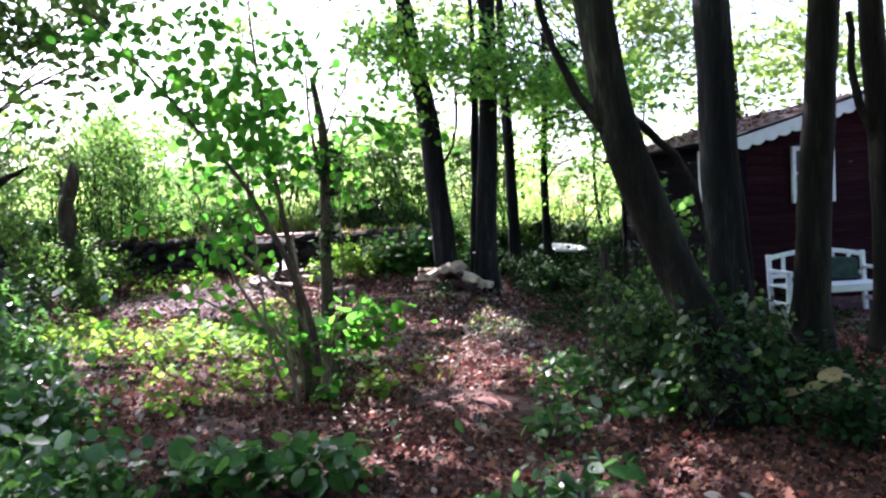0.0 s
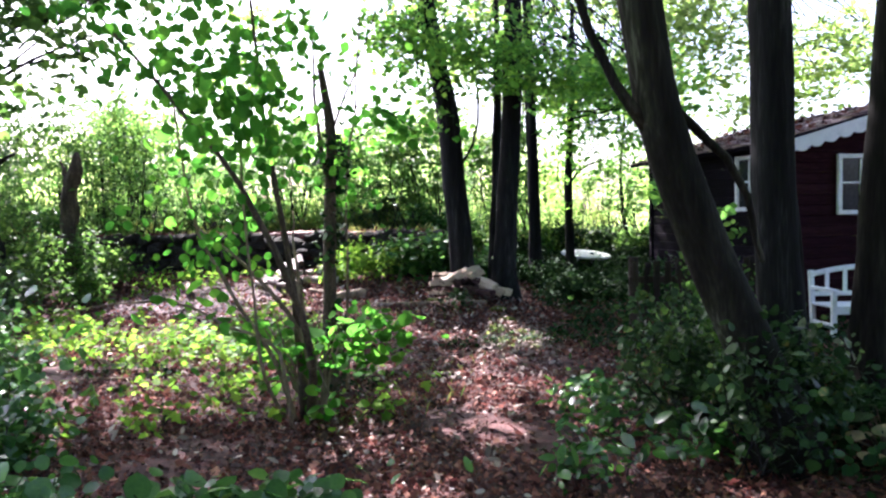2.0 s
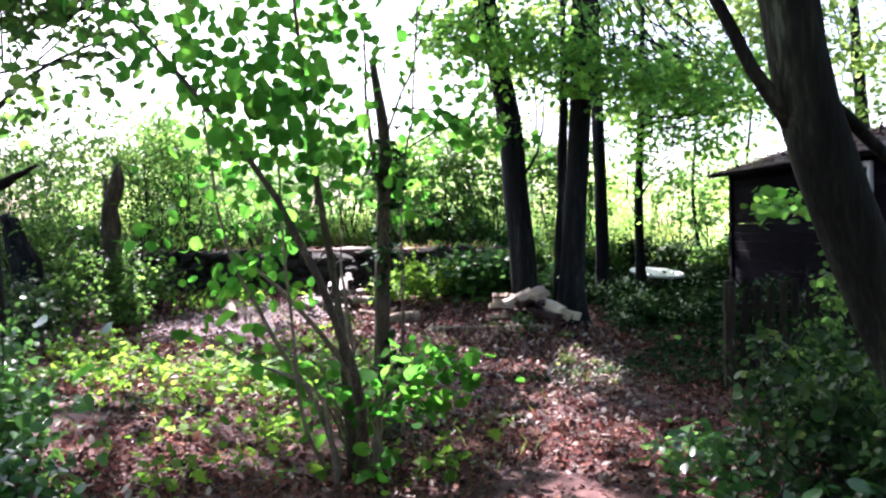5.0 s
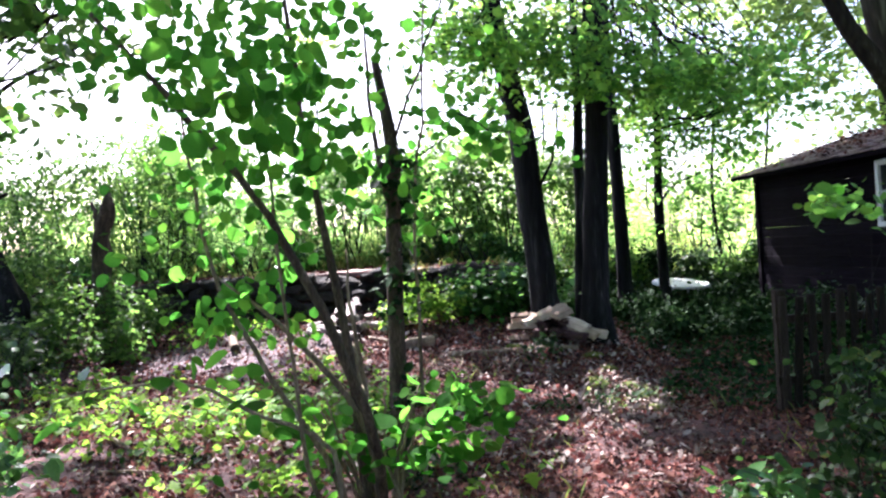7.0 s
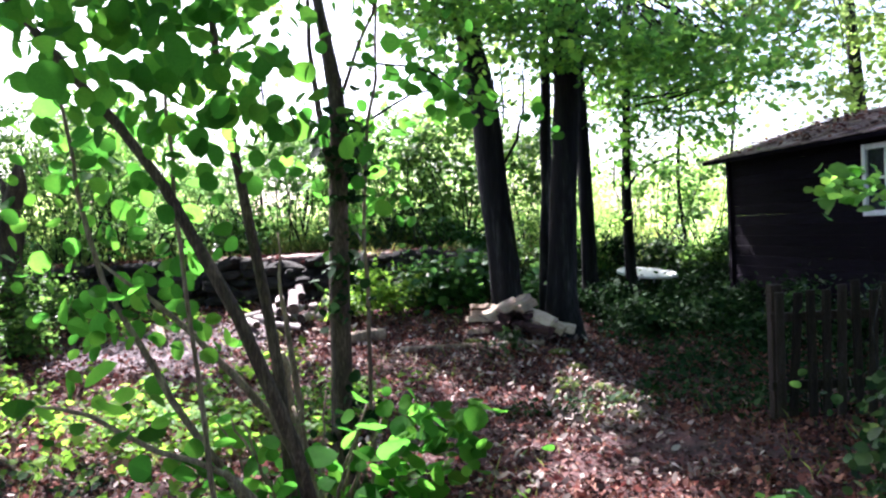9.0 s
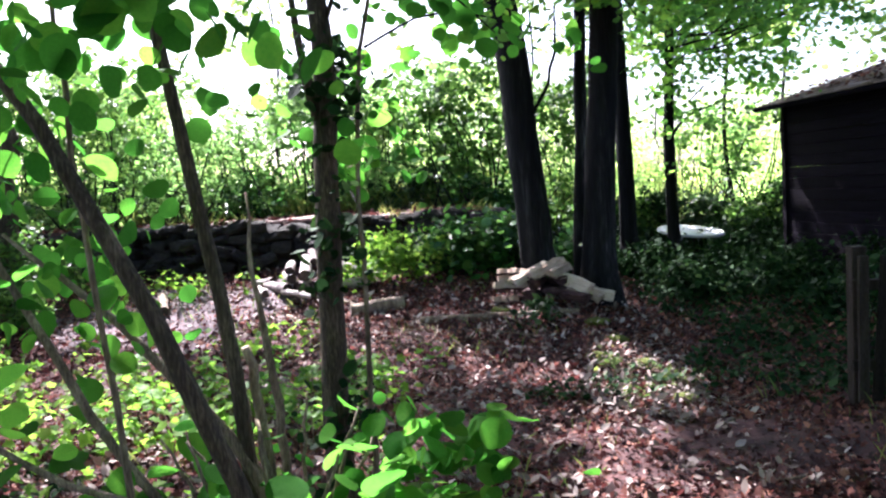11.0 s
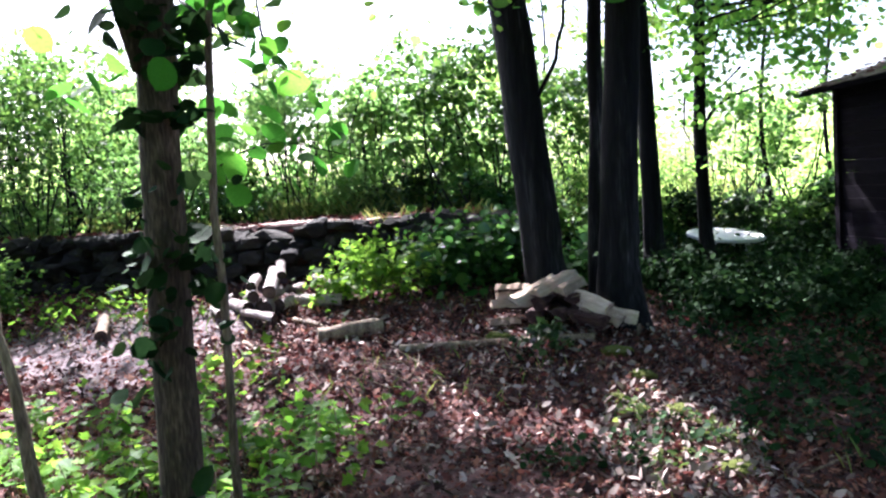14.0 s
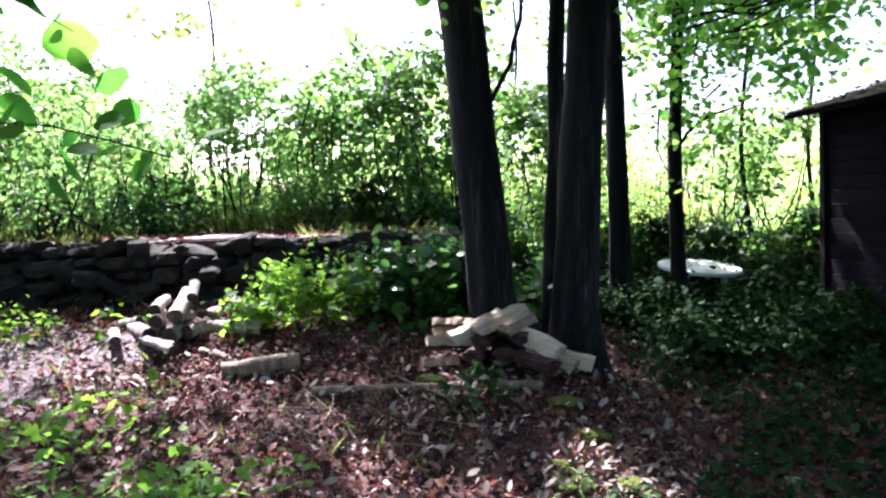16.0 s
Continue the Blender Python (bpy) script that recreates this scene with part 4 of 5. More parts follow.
for x, y, w, h in ((1.55, 5.7, 0.35, 0.85), (1.8, 6.3, 0.4, 1.15), (1.4, 6.3, 0.3, 0.75), (2.15, 6.9, 0.4, 1.3), (1.75, 5.35, 0.25, 0.9), (2.6, 6.9, 0.35, 0.7), (2.25, 5.3, 0.3, 0.7)):
    shrub("straggling bramble climbing about the trunks", [(x, y, h * 0.45, w, w * 0.7, h * 0.45), (x - 0.05, y, h * 0.95, w * 0.5, w * 0.4, h * 0.3)], 520, 0.042, LEAF_SHADE if w > 0.36 else LEAF_DARK, "round", 14, "bramble_bush", 0.07, 6, 0.5, r=0.004)
# dark evergreen bush at the left
for x, y, h in ((-3.6, 5.9, 0.9), (-3.0, 5.1, 0.55), (-4.2, 6.6, 1.2), (-3.3, 4.3, 0.6), (-2.3, 3.9, 0.3)):
    shrub("glossy dark green evergreen bush", [(x, y, h * 0.5, 0.55, 0.55, h * 0.5)], 1500, 0.062, LEAF_GLOSS, "round", 8, "evergreen_bush", 0.12, 9, 0.7, r=0.008)
for x, y, h in ((1.0, 5.75, 0.28), (0.75, 4.9, 0.2), (1.35, 5.2, 0.28), (1.0, 6.5, 0.22), (0.55, 3.7, 0.15), (-0.75, 4.2, 0.25), (-1.3, 4.1, 0.22)):
    shrub("low glossy green plant beside the path", [(x, y, h * 0.7, 0.3, 0.25, h * 0.6)], 150, 0.085, LEAF_GLOSS, "long" if x > 0 else "round", 5, "undergrowth_plant", 0.08, 7, 0.9, r=0.005)

shrub("leafy spray of a young tree before the shed", [(2.1, 8.05, 1.72, 0.3, 0.25, 0.12), (2.35, 8.0, 1.6, 0.3, 0.25, 0.1)], 110, 0.075, LEAF, "round", 4, "sapling", 0.07, 8, 0.8, r=0.006)
shrub("straggling weeds growing behind the fence", [(2.2, 9.15, 0.75, 0.35, 0.15, 0.35), (2.9, 9.2, 0.75, 0.4, 0.15, 0.35)], 700, 0.045, LEAF_DARK, "long", 14, "weeds", 0.06, 10, 0.6, r=0.004)
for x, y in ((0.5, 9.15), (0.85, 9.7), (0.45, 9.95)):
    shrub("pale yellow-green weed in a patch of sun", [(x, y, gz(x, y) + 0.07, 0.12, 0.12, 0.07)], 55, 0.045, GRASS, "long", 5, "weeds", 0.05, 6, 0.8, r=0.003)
shrub("small leafy bramble shoot before the split logs", [(-0.05, 10.95, 0.35, 0.16, 0.12, 0.18)], 120, 0.06, LEAF_DARK, "lobed", 6, "bramble_shoot", 0.05, 8, 0.8, r=0.004)

# low herbs and grass
PATCHES = [(-2.9, 8.3, 0.9, 0.8), (-3.4, 9.2, 1.1, 0.8), (-1.6, 9.5, 0.6, 0.5), (-2.3, 9.0, 0.7, 0.6), (-4.9, 10.0, 0.6, 0.7), (-2.5, 10.6, 0.6, 0.4), (-4.4, 8.6, 0.8, 1.0), (-2.0, 6.9, 0.7, 0.6), (-0.7, 6.5, 0.35, 0.5), (-2.2, 5.9, 0.5, 0.4), (-4.6, 12.4, 1.2, 0.6)]


def herb_points(n, patches, hmax):
    """Small plants: each a stalk's worth of leaves in a flat rosette."""
    B = np.array(patches)
    k = n // 9
    pick = rng.choice(len(B), k, p=B[:, 2] * B[:, 3] / np.sum(B[:, 2] * B[:, 3]))
    d = rng.normal(0, 0.55, (k, 2))
    x, y = B[pick, 0] + d[:, 0] * B[pick, 2], B[pick, 1] + d[:, 1] * B[pick, 3]
    hgt = rng.uniform(0.04, hmax, k)
    own = np.repeat(np.arange(k), 9)
    off = rng.normal(0, 0.075, (len(own), 3)) * np.array((1, 1, 0.5))
    P = np.stack([x[own], y[own], ground_z(x, y)[own] + hgt[own]], -1) + off
    P[:, 2] = np.maximum(P[:, 2], ground_z(P[:, 0], P[:, 1]) + 0.01)
    return P


tagged(leaf_cloud("herbs", herb_points(2900, PATCHES, 0.2), 0.058, "lobed", HERB, up=1.0), "bright green low woodland herbs in patches", "herbs", kind="stuff")
V, F = leaf_shape("lobed")
SEEDLEAF = mesh_of("leaf", V, [tuple(int(i) for i in f) for f in F], mat("maple_leaf", [(0.1, (0.03, 0.09, 0.012)), (0.5, (0.075, 0.19, 0.018)), (0.9, (0.14, 0.27, 0.028))], 9, 0.5, 0.15, 40, vary=0.6, by="object", trans=0.5, tcol=2.3, spec=0.12, hue=0.493))


def seedling(k):
    """A young maple: one stalk and tiers of broad lobed leaves."""
    th = thing("maple_seedling", pose(0, 0, 0), "young maple seedling with broad bright green leaves", "seedling", "maple seedlings in the glade")
    hgt = 0.2 + 0.05 * k
    limb("stalk", [(0, 0, -0.02, 0.004), (0.01, 0.01, hgt * 0.6, 0.003), (0.02, 0, hgt, 0.002)], BARK_PALE, th, 5, 5)
    for i in range(8):
        a = i * 2.4 + k
        z = hgt * (0.45 + 0.55 * i / 7)
        m = pose(0.015, 0, z, 0, 0, math.degrees(a)) @ pose(0.03, 0, 0, rng.normal(0, 12), 12 + rng.normal(0, 12), 0)
        put("leaf", SEEDLEAF, th, m @ Matrix.Scale(0.075 + 0.02 * rng.random(), 4))
    return th


protos = [seedling(k) for k in range(4)]
spots = [(-1.6, 9.5, 0.75, 0.6), (-1.35, 8.7, 0.5, 0.5), (-2.3, 8.6, 0.9, 0.7), (-2.9, 10.0, 0.7, 0.5), (-0.8, 7.7, 0.3, 0.5)]
for i in range(70):
    bx, by, sx, sy = spots[int(rng.choice(5, p=(0.4, 0.06, 0.3, 0.2, 0.04)))]
    x, y = bx + rng.normal(0, 0.5) * sx, by + rng.normal(0, 0.5) * sy
    m = pose(x, y, gz(x, y), rng.normal(0, 5), rng.normal(0, 5), rng.uniform(0, 360))
    if i < 4:
        protos[i].matrix_basis = m
    else:
        copy_thing(protos[i % 4], m)
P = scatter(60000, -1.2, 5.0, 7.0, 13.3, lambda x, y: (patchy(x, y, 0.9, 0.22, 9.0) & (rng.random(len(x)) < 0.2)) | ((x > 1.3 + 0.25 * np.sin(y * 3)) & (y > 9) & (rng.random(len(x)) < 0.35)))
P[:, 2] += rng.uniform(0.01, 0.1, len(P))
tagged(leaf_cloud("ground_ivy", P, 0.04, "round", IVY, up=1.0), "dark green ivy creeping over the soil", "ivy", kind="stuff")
P = scatter(9000, -5, 4, 2.2, 8, lambda x, y: patchy(x, y, 1.1, 0.2, 14.0) & ((x < -0.9) | (x > 0.9)))
P[:, 2] += rng.uniform(0.01, 0.12, len(P))
tagged(leaf_cloud("ground_ivy", P, 0.045, "round", IVY, up=1.0), "glossy green ivy along the path", "ivy", kind="stuff")


def grass(name, n, area, h, label, keep=None):
    P = scatter(n, *area, keep)
    k = len(P)
    a = rng.uniform(0, 6.283, k)
    hh = h * np.clip(rng.lognormal(0, 0.3, k), 0.4, 1.5)
    w = 0.003 + 0.006 * h
    side = np.stack([np.cos(a), np.sin(a), np.zeros(k)], -1) * w
    lean = rng.normal(0, 0.25, (k, 3)) * hh[:, None]
    lean[:, 2] = hh
    V = np.stack([P - side, P + side, P + lean * 0.55 + side * 0.7, P + lean * np.array((1.5, 1.5, 1))], 1)
    f = np.arange(k)[:, None] * 4
    F = np.concatenate([f + np.array([[0, 1, 2]]), f + np.array([[0, 2, 3]])])
    return tagged(put(name, array_mesh(name, V.reshape(-1, 3), F, GRASS)), label, "grass", kind="stuff")


grass("tall_grass", 40000, (-14, 12, 15.4, 22), 0.26, "tall pale green grass in the sun behind the terrace")
grass("meadow_grass", 30000, (-30, 30, 21, 50), 0.6, "sunny meadow grass behind the hedge")
grass("grass_tufts", 2600, (-5, 2.5, 6, 12.5), 0.09, "thin grass tufts between the dry leaves", lambda x, y: patchy(x, y, 0.8, 0.1, 21.0))


grass("edge_grass", 1500, (-7.6, -0.4, 13.3, 13.62), 0.12, "thin grass tufts along the edge of the stone wall", lambda x, y: patchy(x, y, 1.6, 0.05, 33.0))


# ---- shed ----
shed = thing("garden_shed", pose(4.22, 10.6, 0.05, 0, 0, 12.5), "dark brown wooden garden shed with a shingle roof", "shed")
SW, SL, EAVE, RISE = 4.0, 3.7, 2.34, 0.56
for side, x in ((-1, 0.0), (1, SW)):
    for i in range(17):
        z = 0.07 + i * 0.14
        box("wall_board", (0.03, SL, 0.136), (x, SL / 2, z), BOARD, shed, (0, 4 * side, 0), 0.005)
for y in (0.0, SL):
    for i in range(21):
        z = 0.07 + i * 0.14
        w = SW if z < EAVE else SW * (1 - (z - EAVE) / RISE)
        if w > 0.2:
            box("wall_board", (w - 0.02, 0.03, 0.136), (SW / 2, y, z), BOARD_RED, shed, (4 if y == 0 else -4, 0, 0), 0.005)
for x in (0, SW):
    for y in (0, SL):
        box("corner_post", (0.09, 0.09, EAVE), (x, y, EAVE / 2), BOARD, shed, bevel=0.008)
slope = math.atan2(RISE, SW / 2)
OV = 0.28
half = (SW / 2 + OV) / math.cos(slope)
for s in (-1, 1):
    cx = SW / 2 + s * (SW / 2 + OV) / 2
    cz = EAVE + RISE - math.tan(slope) * (SW / 2 + OV) / 2 + 0.05
    roof = box("roof", (half, SL + 2 * OV, 0.05), (cx, SL / 2, cz), BOARD, shed, (0, math.degrees(slope) * s, 0), 0.006)
    if s < 0:
        tile = box_mesh("shingle", 0.24, 0.19, 0.014, SHINGLE, 0.003)
        for r in range(12):
            for c in range(22):
                lx = -half / 2 + 0.1 + r * (half - 0.15) / 11.5
                ly = -(SL + 2 * OV) / 2 + 0.1 + c * 0.195 + (0.09 if r % 2 else 0)
                if ly < (SL + 2 * OV) / 2:
                    put("shingle", tile, roof, pose(lx, ly, 0.04 + rng.normal(0, 0.003), rng.normal(0, 1.5), 4 + rng.normal(0, 1.5), rng.normal(0, 1.5)))
# fallen leaves and moss bits on the sunny roof slope, also standing in for its lit patches
RX, RY = rng.uniform(-OV + 0.05, SW / 2 - 0.05, 420), rng.uniform(-OV, SL + OV, 420)
P = np.stack([RX, RY, EAVE + RISE + 0.125 - math.tan(slope) * (SW / 2 - RX)], -1)
leaf_cloud("fallen_leaves", P, 0.055, "lobed", LITTER, up=1.2, droop=0, parent=shed, label="dry brown leaves on the roof, also for its lit patches")
# scalloped white bargeboards on the front gable
for s in (-1, 1):
    n = 11
    length = half
    verts, faces = [], []
    for k in range(n * 8 + 1):
        u = k / 8
        d = 0.11 + 0.045 * abs(math.sin(math.pi * u))
        for yy in (-0.012, 0.012):
            verts += [(k / (n * 8) * length, yy, 0.03), (k / (n * 8) * length, yy, -d)]
    for k in range(n * 8):
        a, b2 = k * 4, k * 4 + 4
        faces += [(a, a + 1, b2 + 1, b2), (a + 2, b2 + 2, b2 + 3, a + 3), (a, b2, b2 + 2, a + 2), (a + 1, a + 3, b2 + 3, b2 + 1)]
    me = mesh_of("bargeboard", verts, faces, WHITE)
    ob = put("bargeboard", me, shed, pose(SW / 2, -OV - 0.02, EAVE + RISE + 0.02, 0, math.degrees(slope) if s > 0 else 180 - math.degrees(slope), 0), "white scalloped bargeboard")
    if s < 0:
        ob.matrix_basis = Matrix.Translation((SW / 2, -OV - 0.02, EAVE + RISE + 0.02)) @ Matrix.Diagonal((-1, 1, 1, 1)) @ pose(0, 0, 0, 0, math.degrees(slope), 0)


def shed_window(cx, cy, cz, w, h, turn):
    m = pose(cx, cy, cz, 0, 0, turn)
    win = put("window", box_mesh("window", w, 0.02, h, GLASS, 0), shed, m)
    fw = 0.06
    for sx in (-1, 1):
        box("window_frame", (fw, 0.05, h + fw), (sx * w / 2, -0.02, 0), WHITE, win, label="white painted frame")
        box("window_frame", (w - fw, 0.05, fw), (0, -0.02, sx * h / 2), WHITE, win, label="white painted frame")
    box("glazing_bar", (0.028, 0.03, h - fw), (0, -0.02, 0), WHITE, win, label="white glazing bar")
    box("glazing_bar", (w - fw, 0.026, 0.028), (0, -0.022, 0.02), WHITE, win, label="white glazing bar")


shed_window(1.1, -0.03, 1.8, 0.64, 0.74, 0)
shed_window(-0.03, 0.68, 1.86, 0.6, 0.72, -90)

# ---- white bench in front of the shed ----
bench = thing("garden_bench", pose(4.28, 9.42, gz(4.6, 9.6) - 0.03, 0, 0, 4.0), "white painted wooden garden bench with an arched lattice back", "bench")
BW = 1.35
for x in (0.03, BW - 0.03):
    box("leg", (0.055, 0.055, 0.6), (x, 0.03, 0.3), WHITE, bench)
    box("leg", (0.055, 0.055, 0.82), (x, 0.5, 0.41), WHITE, bench, (-5, 0, 0))
    box("armrest", (0.06, 0.52, 0.04), (x, 0.24, 0.61), WHITE, bench)
    box("rail", (0.03, 0.42, 0.05), (x, 0.26, 0.2), WHITE, bench)
for i in range(5):
    box("seat_slat", (BW, 0.085, 0.024), (BW / 2, 0.05 + i * 0.098, 0.42), WHITE, bench)
box("rail", (BW, 0.028, 0.07), (BW / 2, 0.02, 0.37), WHITE, bench)
box("back_rail", (BW, 0.03, 0.055), (BW / 2, 0.51, 0.53), WHITE, bench)
for i in range(9):
    u = (i + 0.5) / 9
    box("back_rail", (BW / 9 + 0.012, 0.034, 0.06), (u * BW, 0.53, 0.76 + 0.09 * math.sin(math.pi * u)), WHITE, bench, (0, -math.degrees(math.atan(0.09 * math.pi / BW * math.cos(math.pi * u))), 0))
for i in range(1, 6):
    u = i / 6
    hh = 0.22 + 0.09 * math.sin(math.pi * u)
    box("back_slat", (0.05, 0.026, hh), (u * BW, 0.52, 0.55 + hh / 2), WHITE, bench)
box("cushion", (0.5, 0.1, 0.3), (0.95, 0.45, 0.6), CUSHION, bench, (-12, 4, 0), 0.03, "dark green cushion")

# ---- picket fence ----
fence = thing("picket_fence", pose(1.85, 8.85, 0.0, 0, 0, 3.0), "weathered brown picket fence in the shade", "fence")
for i in range(15):
    h = 0.98 + rng.normal(0, 0.03)
    box("picket", (0.07, 0.02, h), (0.04 + i * 0.118, rng.normal(0, 0.006), h / 2 + 0.04), FENCEWOOD, fence, (rng.normal(0, 2), rng.normal(0, 2.2), 0), 0.006)
for z in (0.28, 0.8):
    box("rail", (1.8, 0.04, 0.07), (0.88, 0.034, z), FENCEWOOD, fence)
for x in (0.05, 1.75):
    box("post", (0.09, 0.09, 1.05), (x, 0.1, 0.52), FENCEWOOD, fence)

# ---- white garden table on the bank ----
table = thing("garden_table", pose(2.34, 15.1, gz(2.34, 15.1) - 0.02, 7, 3, 12), "weathered white garden table among brambles", "table")
v, f = tube_data([(0, 0, 0.34), (0, 0, 0.37), (0, 0, 0.38)], [0.47, 0.47, 0.455], 28)
put("tabletop", mesh_of("tabletop", v, f, WHITE), table)
for a in range(4):
    c, s = math.cos(a * 1.57 + 0.7) * 0.28, math.sin(a * 1.57 + 0.7) * 0.28
    v, f = tube_data([(c * 1.1, s * 1.1, 0), (c, s, 0.345)], [0.022, 0.026], 8)
    put("leg", mesh_of("leg", v, f, WHITE), table)


# ---- logs ----
def round_log(p, q, r, label, group, bark=LOGBARK, name="log"):
    p, q = Vector(p), Vector(q)
    th = thing(name, Matrix.Translation(p), label, "log", group)
    d = (q - p)
    pts = [d * k / 5 + Vector(rng.normal(0, r * 0.06, 3)) for k in range(6)]
    v, f = tube_data(pts, [r * (1 + rng.normal(0, 0.05)) for _ in pts], 12, 0.15)
    put("bark", mesh_of("bark", v, f[:-2], bark, True), th)
    for k, n in ((0, -1), (5, 1)):
        ring = v[k * 12:(k + 1) * 12]
        put("cut_end", mesh_of("cut_end", ring, [tuple(range(12))[::-n]], ENDGRAIN), th, None, "sawn end darkened for shade")
    return th


HEAP = "heap of cut logs"
hx, hy = -2.7, 12.35
hz = gz(hx, hy)
for a, b2, r in (((-0.45, 0.25, 0.06), (-0.05, -0.3, 0.07), 0.06), ((-0.3, 0.4, 0.07), (0.05, -0.2, 0.07), 0.065), ((0.0, 0.4, 0.07), (0.12, -0.32, 0.06), 0.07), ((0.3, 0.35, 0.06), (0.2, -0.15, 0.06), 0.06),
                 ((-0.22, 0.3, 0.18), (0.0, -0.28, 0.17), 0.055), ((0.02, 0.35, 0.34), (0.14, -0.22, 0.2), 0.065), ((0.3, 0.35, 0.17), (0.06, -0.1, 0.18), 0.05), ((-0.12, 0.2, 0.3), (-0.04, -0.2, 0.26), 0.05),
                 ((0.4, 0.45, 0.24), (0.75, 0.15, 0.16), 0.06), ((0.35, 0.1, 0.07), (0.8, 0.0, 0.06), 0.06), ((-0.5, 0.0, 0.05), (-0.25, -0.45, 0.05), 0.045), ((-0.65, 0.4, 0.06), (-0.35, 0.15, 0.12), 0.045),
                 ((-0.1, -0.3, 0.04), (0.3, -0.6, 0.03), 0.035), ((0.0, -0.45, 0.05), (0.35, -0.75, 0.03), 0.03), ((0.5, 0.45, 0.08), (0.9, 0.35, 0.07), 0.07), ((0.1, 0.3, 0.42), (0.2, 0.0, 0.33), 0.045)):
    round_log((hx + a[0], hy + a[1], hz + a[2]), (hx + b2[0], hy + b2[1], hz + b2[2]), r, "pale grey cut log in a loose heap", HEAP)
round_log((-1.95, 11.5, gz(-1.95, 11.5) + 0.055), (-1.4, 11.66, gz(-1.4, 11.66) + 0.055), 0.07, "short brown cut log lying on dry leaves", "", bark=BARK_PALE)
round_log((-4.25, 12.2, gz(-4.25, 12.2) + 0.06), (-4.02, 11.72, gz(-4.02, 11.72) + 0.06), 0.055, "short brown log lying on bare earth", "", bark=BARK_PALE)
round_log((-1.2, 11.2, gz(-1.2, 11.2) + 0.03), (0.35, 11.35, gz(0.35, 11.35) + 0.04), 0.035, "thin straight pole lying on dry leaves", "", bark=BARK_PALE, name="pole")


def split_log(at, turn, length, w, h, label, face=WOODCUT):
    """A wedge of split wood: bark below, pale faces above."""
    th = thing("split_log", pose(*at, *turn), label, "log", "split logs under the trees")
    n = 7
    V, F = [], []
    for i in range(n):
        x = (i / (n - 1) - 0.5) * length
        j = lambda: rng.normal(0, 0.006)
        V += [(x, -w / 2 + j(), j()), (x, -w * 0.15 + j(), h + j()), (x, w * 0.2 + j(), h * 0.95 + j()), (x, w / 2 + j(), j())]
    for i in range(n - 1):
        a = i * 4
        F += [(a + k, a + k + 1, a + k + 5, a + k + 4) for k in range(3)]
    F += [(3, 2, 1, 0), tuple(n * 4 - 4 + k for k in range(4))]
    put("split_face", mesh_of("split_face", V, F, face), th, None, "split wood face")
    V2 = []
    for i in range(n):
        x = (i / (n - 1) - 0.5) * length
        V2 += [(x, -w / 2, 0.0), (x, -w * 0.3, -h * 0.3), (x, w * 0.3, -h * 0.3), (x, w / 2, 0.0)]
    F2 = [(i * 4 + k + 4, i * 4 + k + 5, i * 4 + k + 1, i * 4 + k) for i in range(n - 1) for k in range(3)] + [(0, 1, 2, 3), tuple(n * 4 - 1 - k for k in range(4))]
    put("bark", mesh_of("bark", V2, F2, SPLITBARK), th, None, "rough dark red-brown bark")
    return th


zb = gz(0.05, 11.7)
for at, turn, l, w, h in (
        ((-0.36, 11.62, 0.04), (0, 2, 12), 0.26, 0.13, 0.05), ((-0.30, 11.80, 0.15), (0, 4, 14), 0.36, 0.12, 0.06), ((-0.26, 11.86, 0.23), (5, -3, 8), 0.34, 0.12, 0.05), ((-0.28, 11.84, 0.30), (-6, 2, 18), 0.3, 0.1, 0.045),
        ((-0.08, 11.7, 0.06), (6, 0, 80), 0.4, 0.16, 0.08), ((0.08, 11.68, 0.06), (-6, 3, 95), 0.4, 0.16, 0.09), ((0.24, 11.65, 0.06), (8, 0, 85), 0.38, 0.16, 0.08), ((0.0, 11.72, 0.18), (10, -6, 70), 0.42, 0.15, 0.08), ((0.18, 11.7, 0.18), (-12, 6, 100), 0.4, 0.15, 0.07),
        ((-0.10, 11.66, 0.30), (18, -20, 30), 0.44, 0.16, 0.05), ((0.06, 11.66, 0.33), (12, -16, 38), 0.42, 0.15, 0.05), ((0.20, 11.66, 0.31), (16, -8, 55), 0.36, 0.14, 0.055), ((0.12, 11.78, 0.37), (6, -10, 30), 0.34, 0.11, 0.045),
        ((0.36, 11.5, 0.2), (38, 18, -40), 0.34, 0.16, 0.05), ((0.44, 11.46, 0.12), (34, 22, -30), 0.36, 0.15, 0.055), ((0.56, 11.48, 0.09), (26, 16, -10), 0.32, 0.15, 0.06), ((0.34, 11.40, 0.05), (0, 4, -50), 0.3, 0.14, 0.07)):
    flip = h > 0.065 and at[2] < 0.25
    split_log((at[0], at[1], at[2] + zb + (h * 0.8 if flip else 0)), (turn[0] + (180 if flip else 0), turn[1], turn[2]), l, w, h,
              "split log lying bark side up in a small stack" if flip else "pale freshly split log in a small stack", SPLITBARK if flip else WOODCUT)


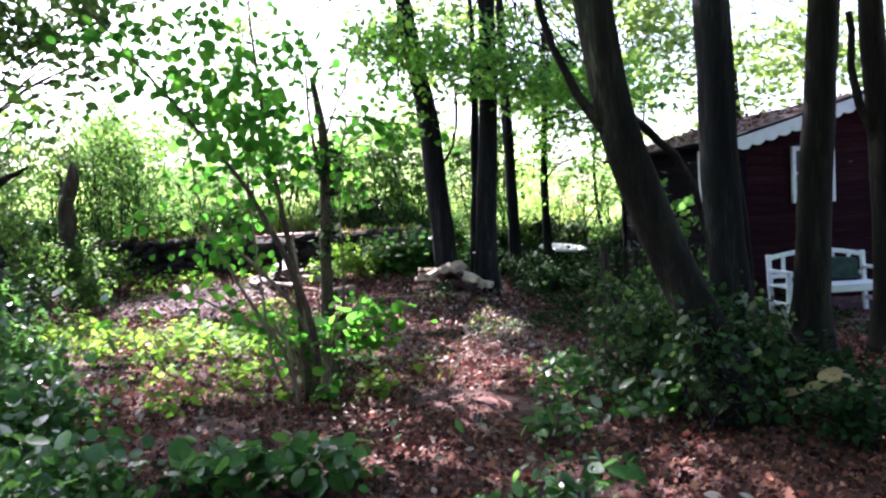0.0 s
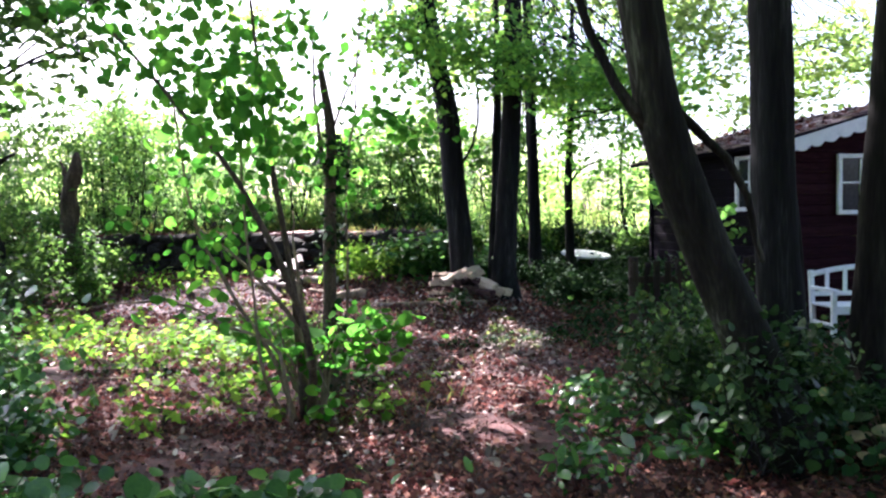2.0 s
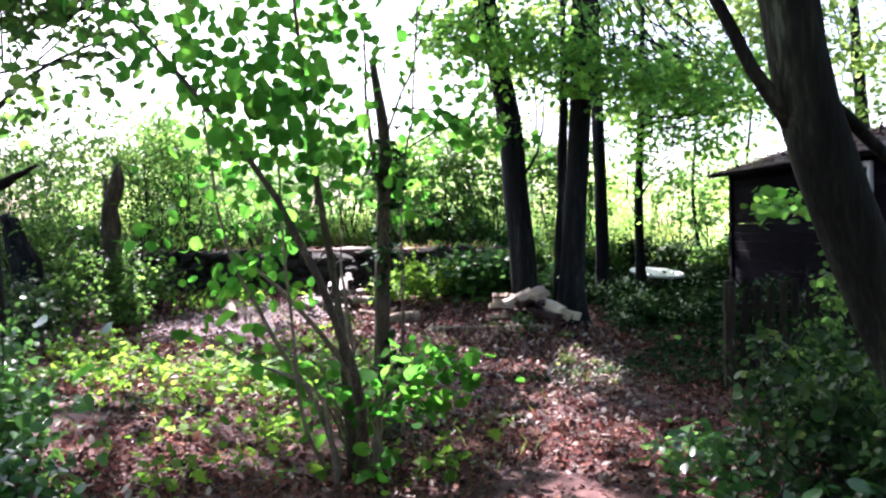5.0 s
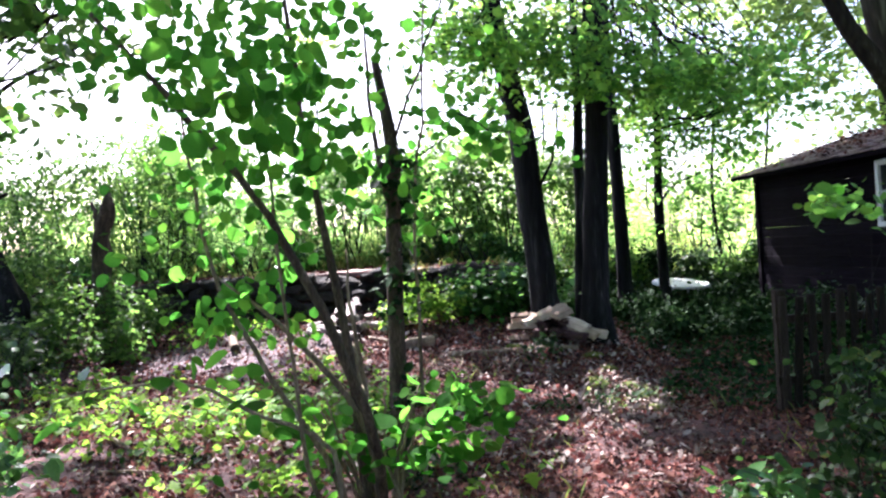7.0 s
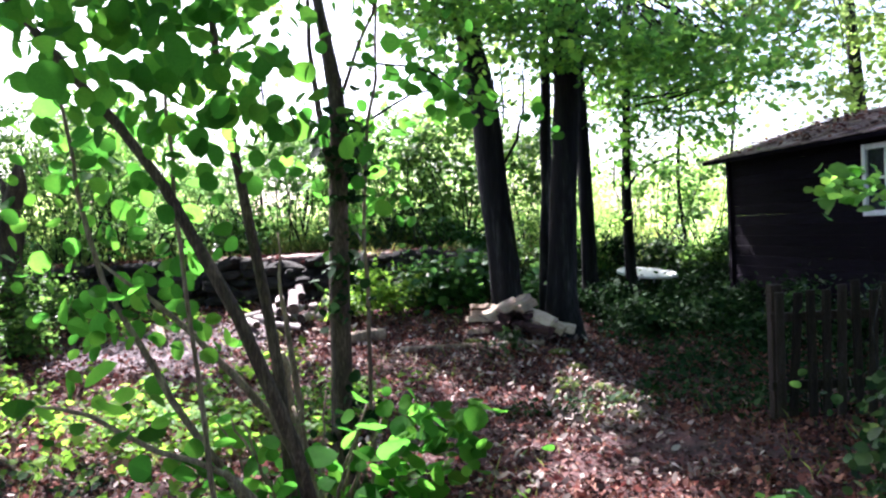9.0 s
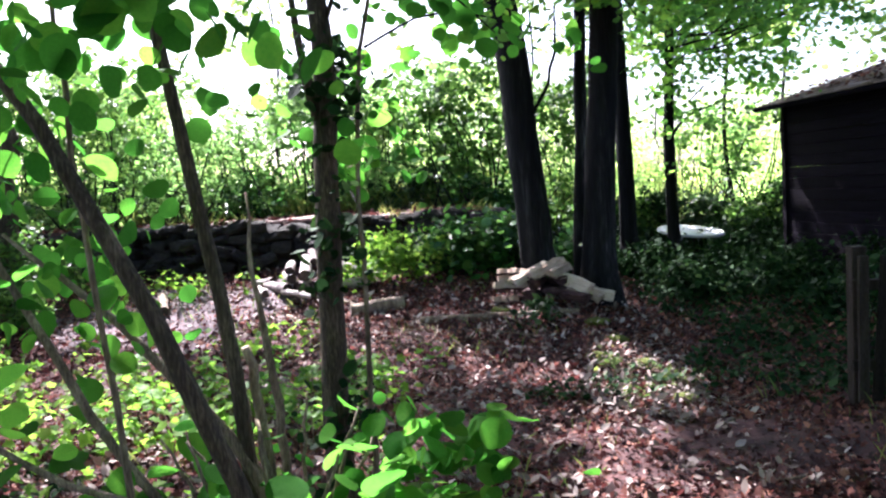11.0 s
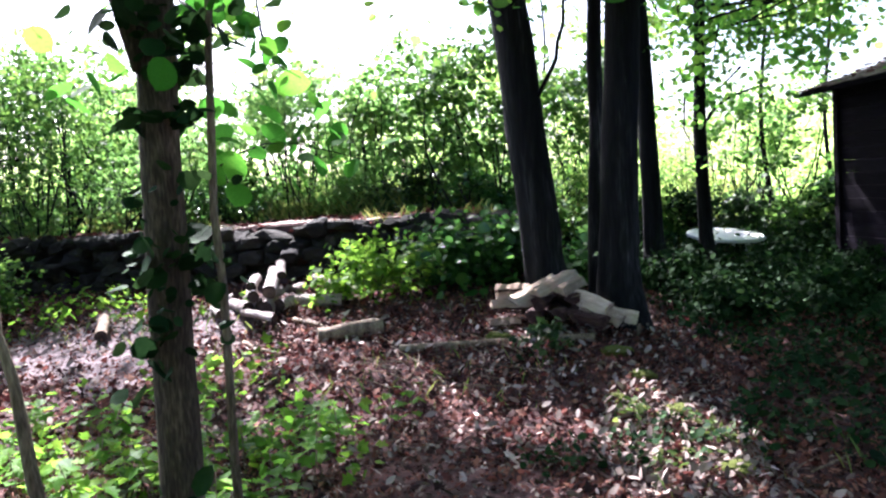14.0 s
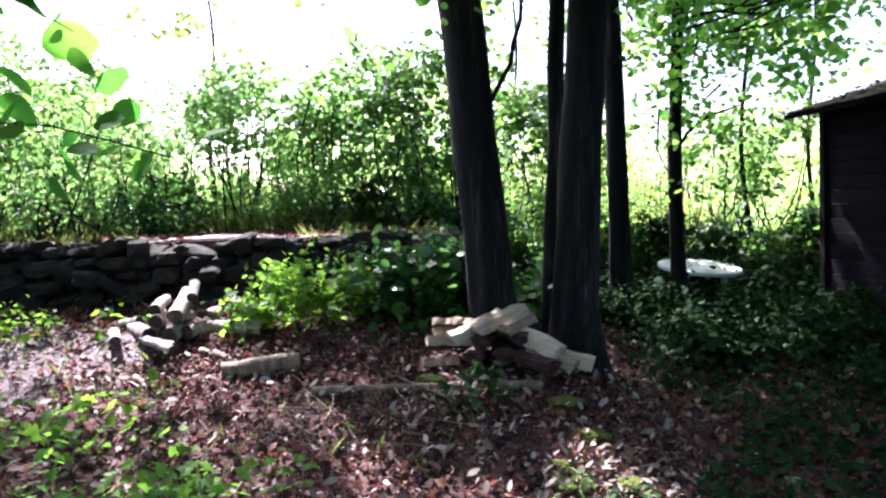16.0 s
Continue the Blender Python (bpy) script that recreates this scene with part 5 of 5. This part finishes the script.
wilted = thing("wilted_plant", pose(2.55, 5.2, 0.0), "large-leaved plant with pale wilting leaves", "plant")
V, F = leaf_shape("hazel")
WILT = mat("wilted_leaf", [(0.15, (0.05, 0.09, 0.03)), (0.4, (0.12, 0.16, 0.07)), (0.65, (0.32, 0.22, 0.12)), (0.9, (0.45, 0.36, 0.22))], 5, 0.6, 0.4, 30, vary=0.6, by="object", trans=0.3, tcol=1.4)
BIGLEAF = mesh_of("leaf", V, [tuple(int(k) for k in f) for f in F], WILT)
for k in range(22):
    a = k * 2.4
    r, z = 0.04 + 0.012 * k, 0.34 - 0.011 * k
    limb("stalk", [(0, 0, 0, 0.006), (math.cos(a) * r * 0.5, math.sin(a) * r * 0.5, z * 0.7, 0.005), (math.cos(a) * r, math.sin(a) * r, z, 0.003)], BARK_PALE, wilted, 5, 5)
    put("leaf", BIGLEAF, wilted, pose(math.cos(a) * r, math.sin(a) * r, z, rng.normal(0, 15), 15 + rng.normal(0, 18), math.degrees(a)) @ Matrix.Scale(rng.uniform(0.13, 0.22), 4))


# ---- moss cushions ----
MOSS = mat("moss", [(0.2, (0.03, 0.04, 0.008)), (0.5, (0.07, 0.085, 0.014)), (0.85, (0.14, 0.15, 0.03))], 14, 0.95, 0.9, 60, vary=0.4)
for x, y, r in ((0.5, 11.15, 0.1), (0.62, 10.7, 0.08), (0.4, 10.3, 0.07), (0.75, 10.1, 0.09), (-0.42, 11.4, 0.09), (1.0, 9.6, 0.07), (0.85, 9.2, 0.08)):
    bm = bmesh.new()
    bmesh.ops.create_icosphere(bm, subdivisions=3, radius=r)
    for v in bm.verts:
        k = 1 + 0.35 * noise.noise(v.co * 9 + Vector((x, y, 0)) * 7) + 0.2 * noise.noise(v.co * 40)
        v.co = Vector((v.co.x * k * 1.2, v.co.y * k, v.co.z * k * 0.5))
    me = bpy.data.meshes.new("moss_cushion")
    bm.to_mesh(me)
    bm.free()
    me.materials.append(MOSS)
    tagged(put("moss_cushion", me, None, pose(x, y, gz(x, y) + 0.01)), "yellow-green moss cushion on the woodland soil", "moss", "moss cushions near the logs")


# ---- fallen sticks ----
def stick(p, q, r, label, name="fallen_branch", bend=0.05):
    p, q = np.array(p, float), np.array(q, float)
    th = thing(name, Matrix.Translation(p), label, "branch")
    mid = (q - p) / 2 + rng.normal(0, bend, 3) * np.array((1, 1, 0.4))
    limb("branch", [(0, 0, 0, r), (*mid, r * 0.85), (*(q - p), r * 0.5)], BARK_PALE, th, 8, 6, 0.2, knob=r * 0.4)
    side = mid + rng.normal(0, 0.1, 3) * np.array((1, 1, 0.3))
    limb("side_twig", [(*mid, r * 0.5), (*((mid + side) / 2), r * 0.4), (*side, r * 0.2)], BARK_PALE, th, 5, 5)
    return th


def on(x, y, lift=0.02):
    return (x, y, gz(x, y) + lift)


stick(on(-3.75, 8.2, 0.06), on(-2.95, 7.75, 0.03), 0.018, "pale dead branch lying among the leaves")
stick(on(-3.4, 7.4), on(-2.7, 7.3), 0.014, "thin dead branch on dry leaves")
stick(on(-2.6, 11.5), on(-2.15, 11.2), 0.022, "pale crooked stick below the log heap")
stick(on(-2.3, 12.0), on(-1.85, 11.65), 0.028, "pale branch below the log heap")
for _ in range(46):
    x, y = rng.uniform(-2.6, 2.2), rng.uniform(6.5, 11.8)
    a, l = rng.uniform(0, 6.28), rng.uniform(0.12, 0.5)
    stick(on(x, y), on(x + math.cos(a) * l, y + math.sin(a) * l), rng.uniform(0.003, 0.009), "thin dry twig lying on fallen leaves", "twig", 0.03)
for _ in range(16):
    x, y = rng.uniform(-1.3, 0.2), rng.uniform(10.4, 11.1)
    a, l = rng.normal(2.4, 0.5), rng.uniform(0.2, 0.6)
    stick(on(x, y, 0.03), on(x + math.cos(a) * l, y + math.sin(a) * l, 0.05), rng.uniform(0.003, 0.007), "pale dry brushwood twig near the pole", "twig", 0.03)

# ---- dry stone wall below the terrace ----
wall = tagged(new("retaining_wall"), "dark rough dry stone retaining wall below the terrace", "wall", kind="structure")
stones = []
for k in range(8):
    bm = bmesh.new()
    bmesh.ops.create_icosphere(bm, subdivisions=2, radius=0.5)
    for v in bm.verts:
        c = v.co * 2
        v.co = Vector([math.copysign(abs(q) ** 0.55, q) * 0.5 for q in c]) * (1 + 0.3 * noise.noise(c * 1.6 + Vector((k * 3.1, 0, 0))) + rng.normal(0, 0.05))
    me = bpy.data.meshes.new("stone")
    bm.to_mesh(me)
    bm.free()
    me.materials.append(STONE)
    stones.append(me)
x = -8.2
for row in range(5):
    x = -7.6 + 0.07 * row
    while x < -0.2:
        w = rng.uniform(0.12, 0.34)
        b0 = gz(x, 13.2)
        h = (1.27 - b0) / 5
        if h > 0.03:
            put("stone", stones[rng.integers(8)], wall, pose(x + w / 2, 13.33 + row * 0.025 + rng.normal(0, 0.06), b0 + h * (row + 0.5) + rng.normal(0, 0.03), rng.normal(0, 12), rng.normal(0, 14), rng.normal(0, 14)) @ Matrix.Diagonal((w * 1.15, 0.32, h * rng.uniform(0.8, 1.5), 1)))
        x += w
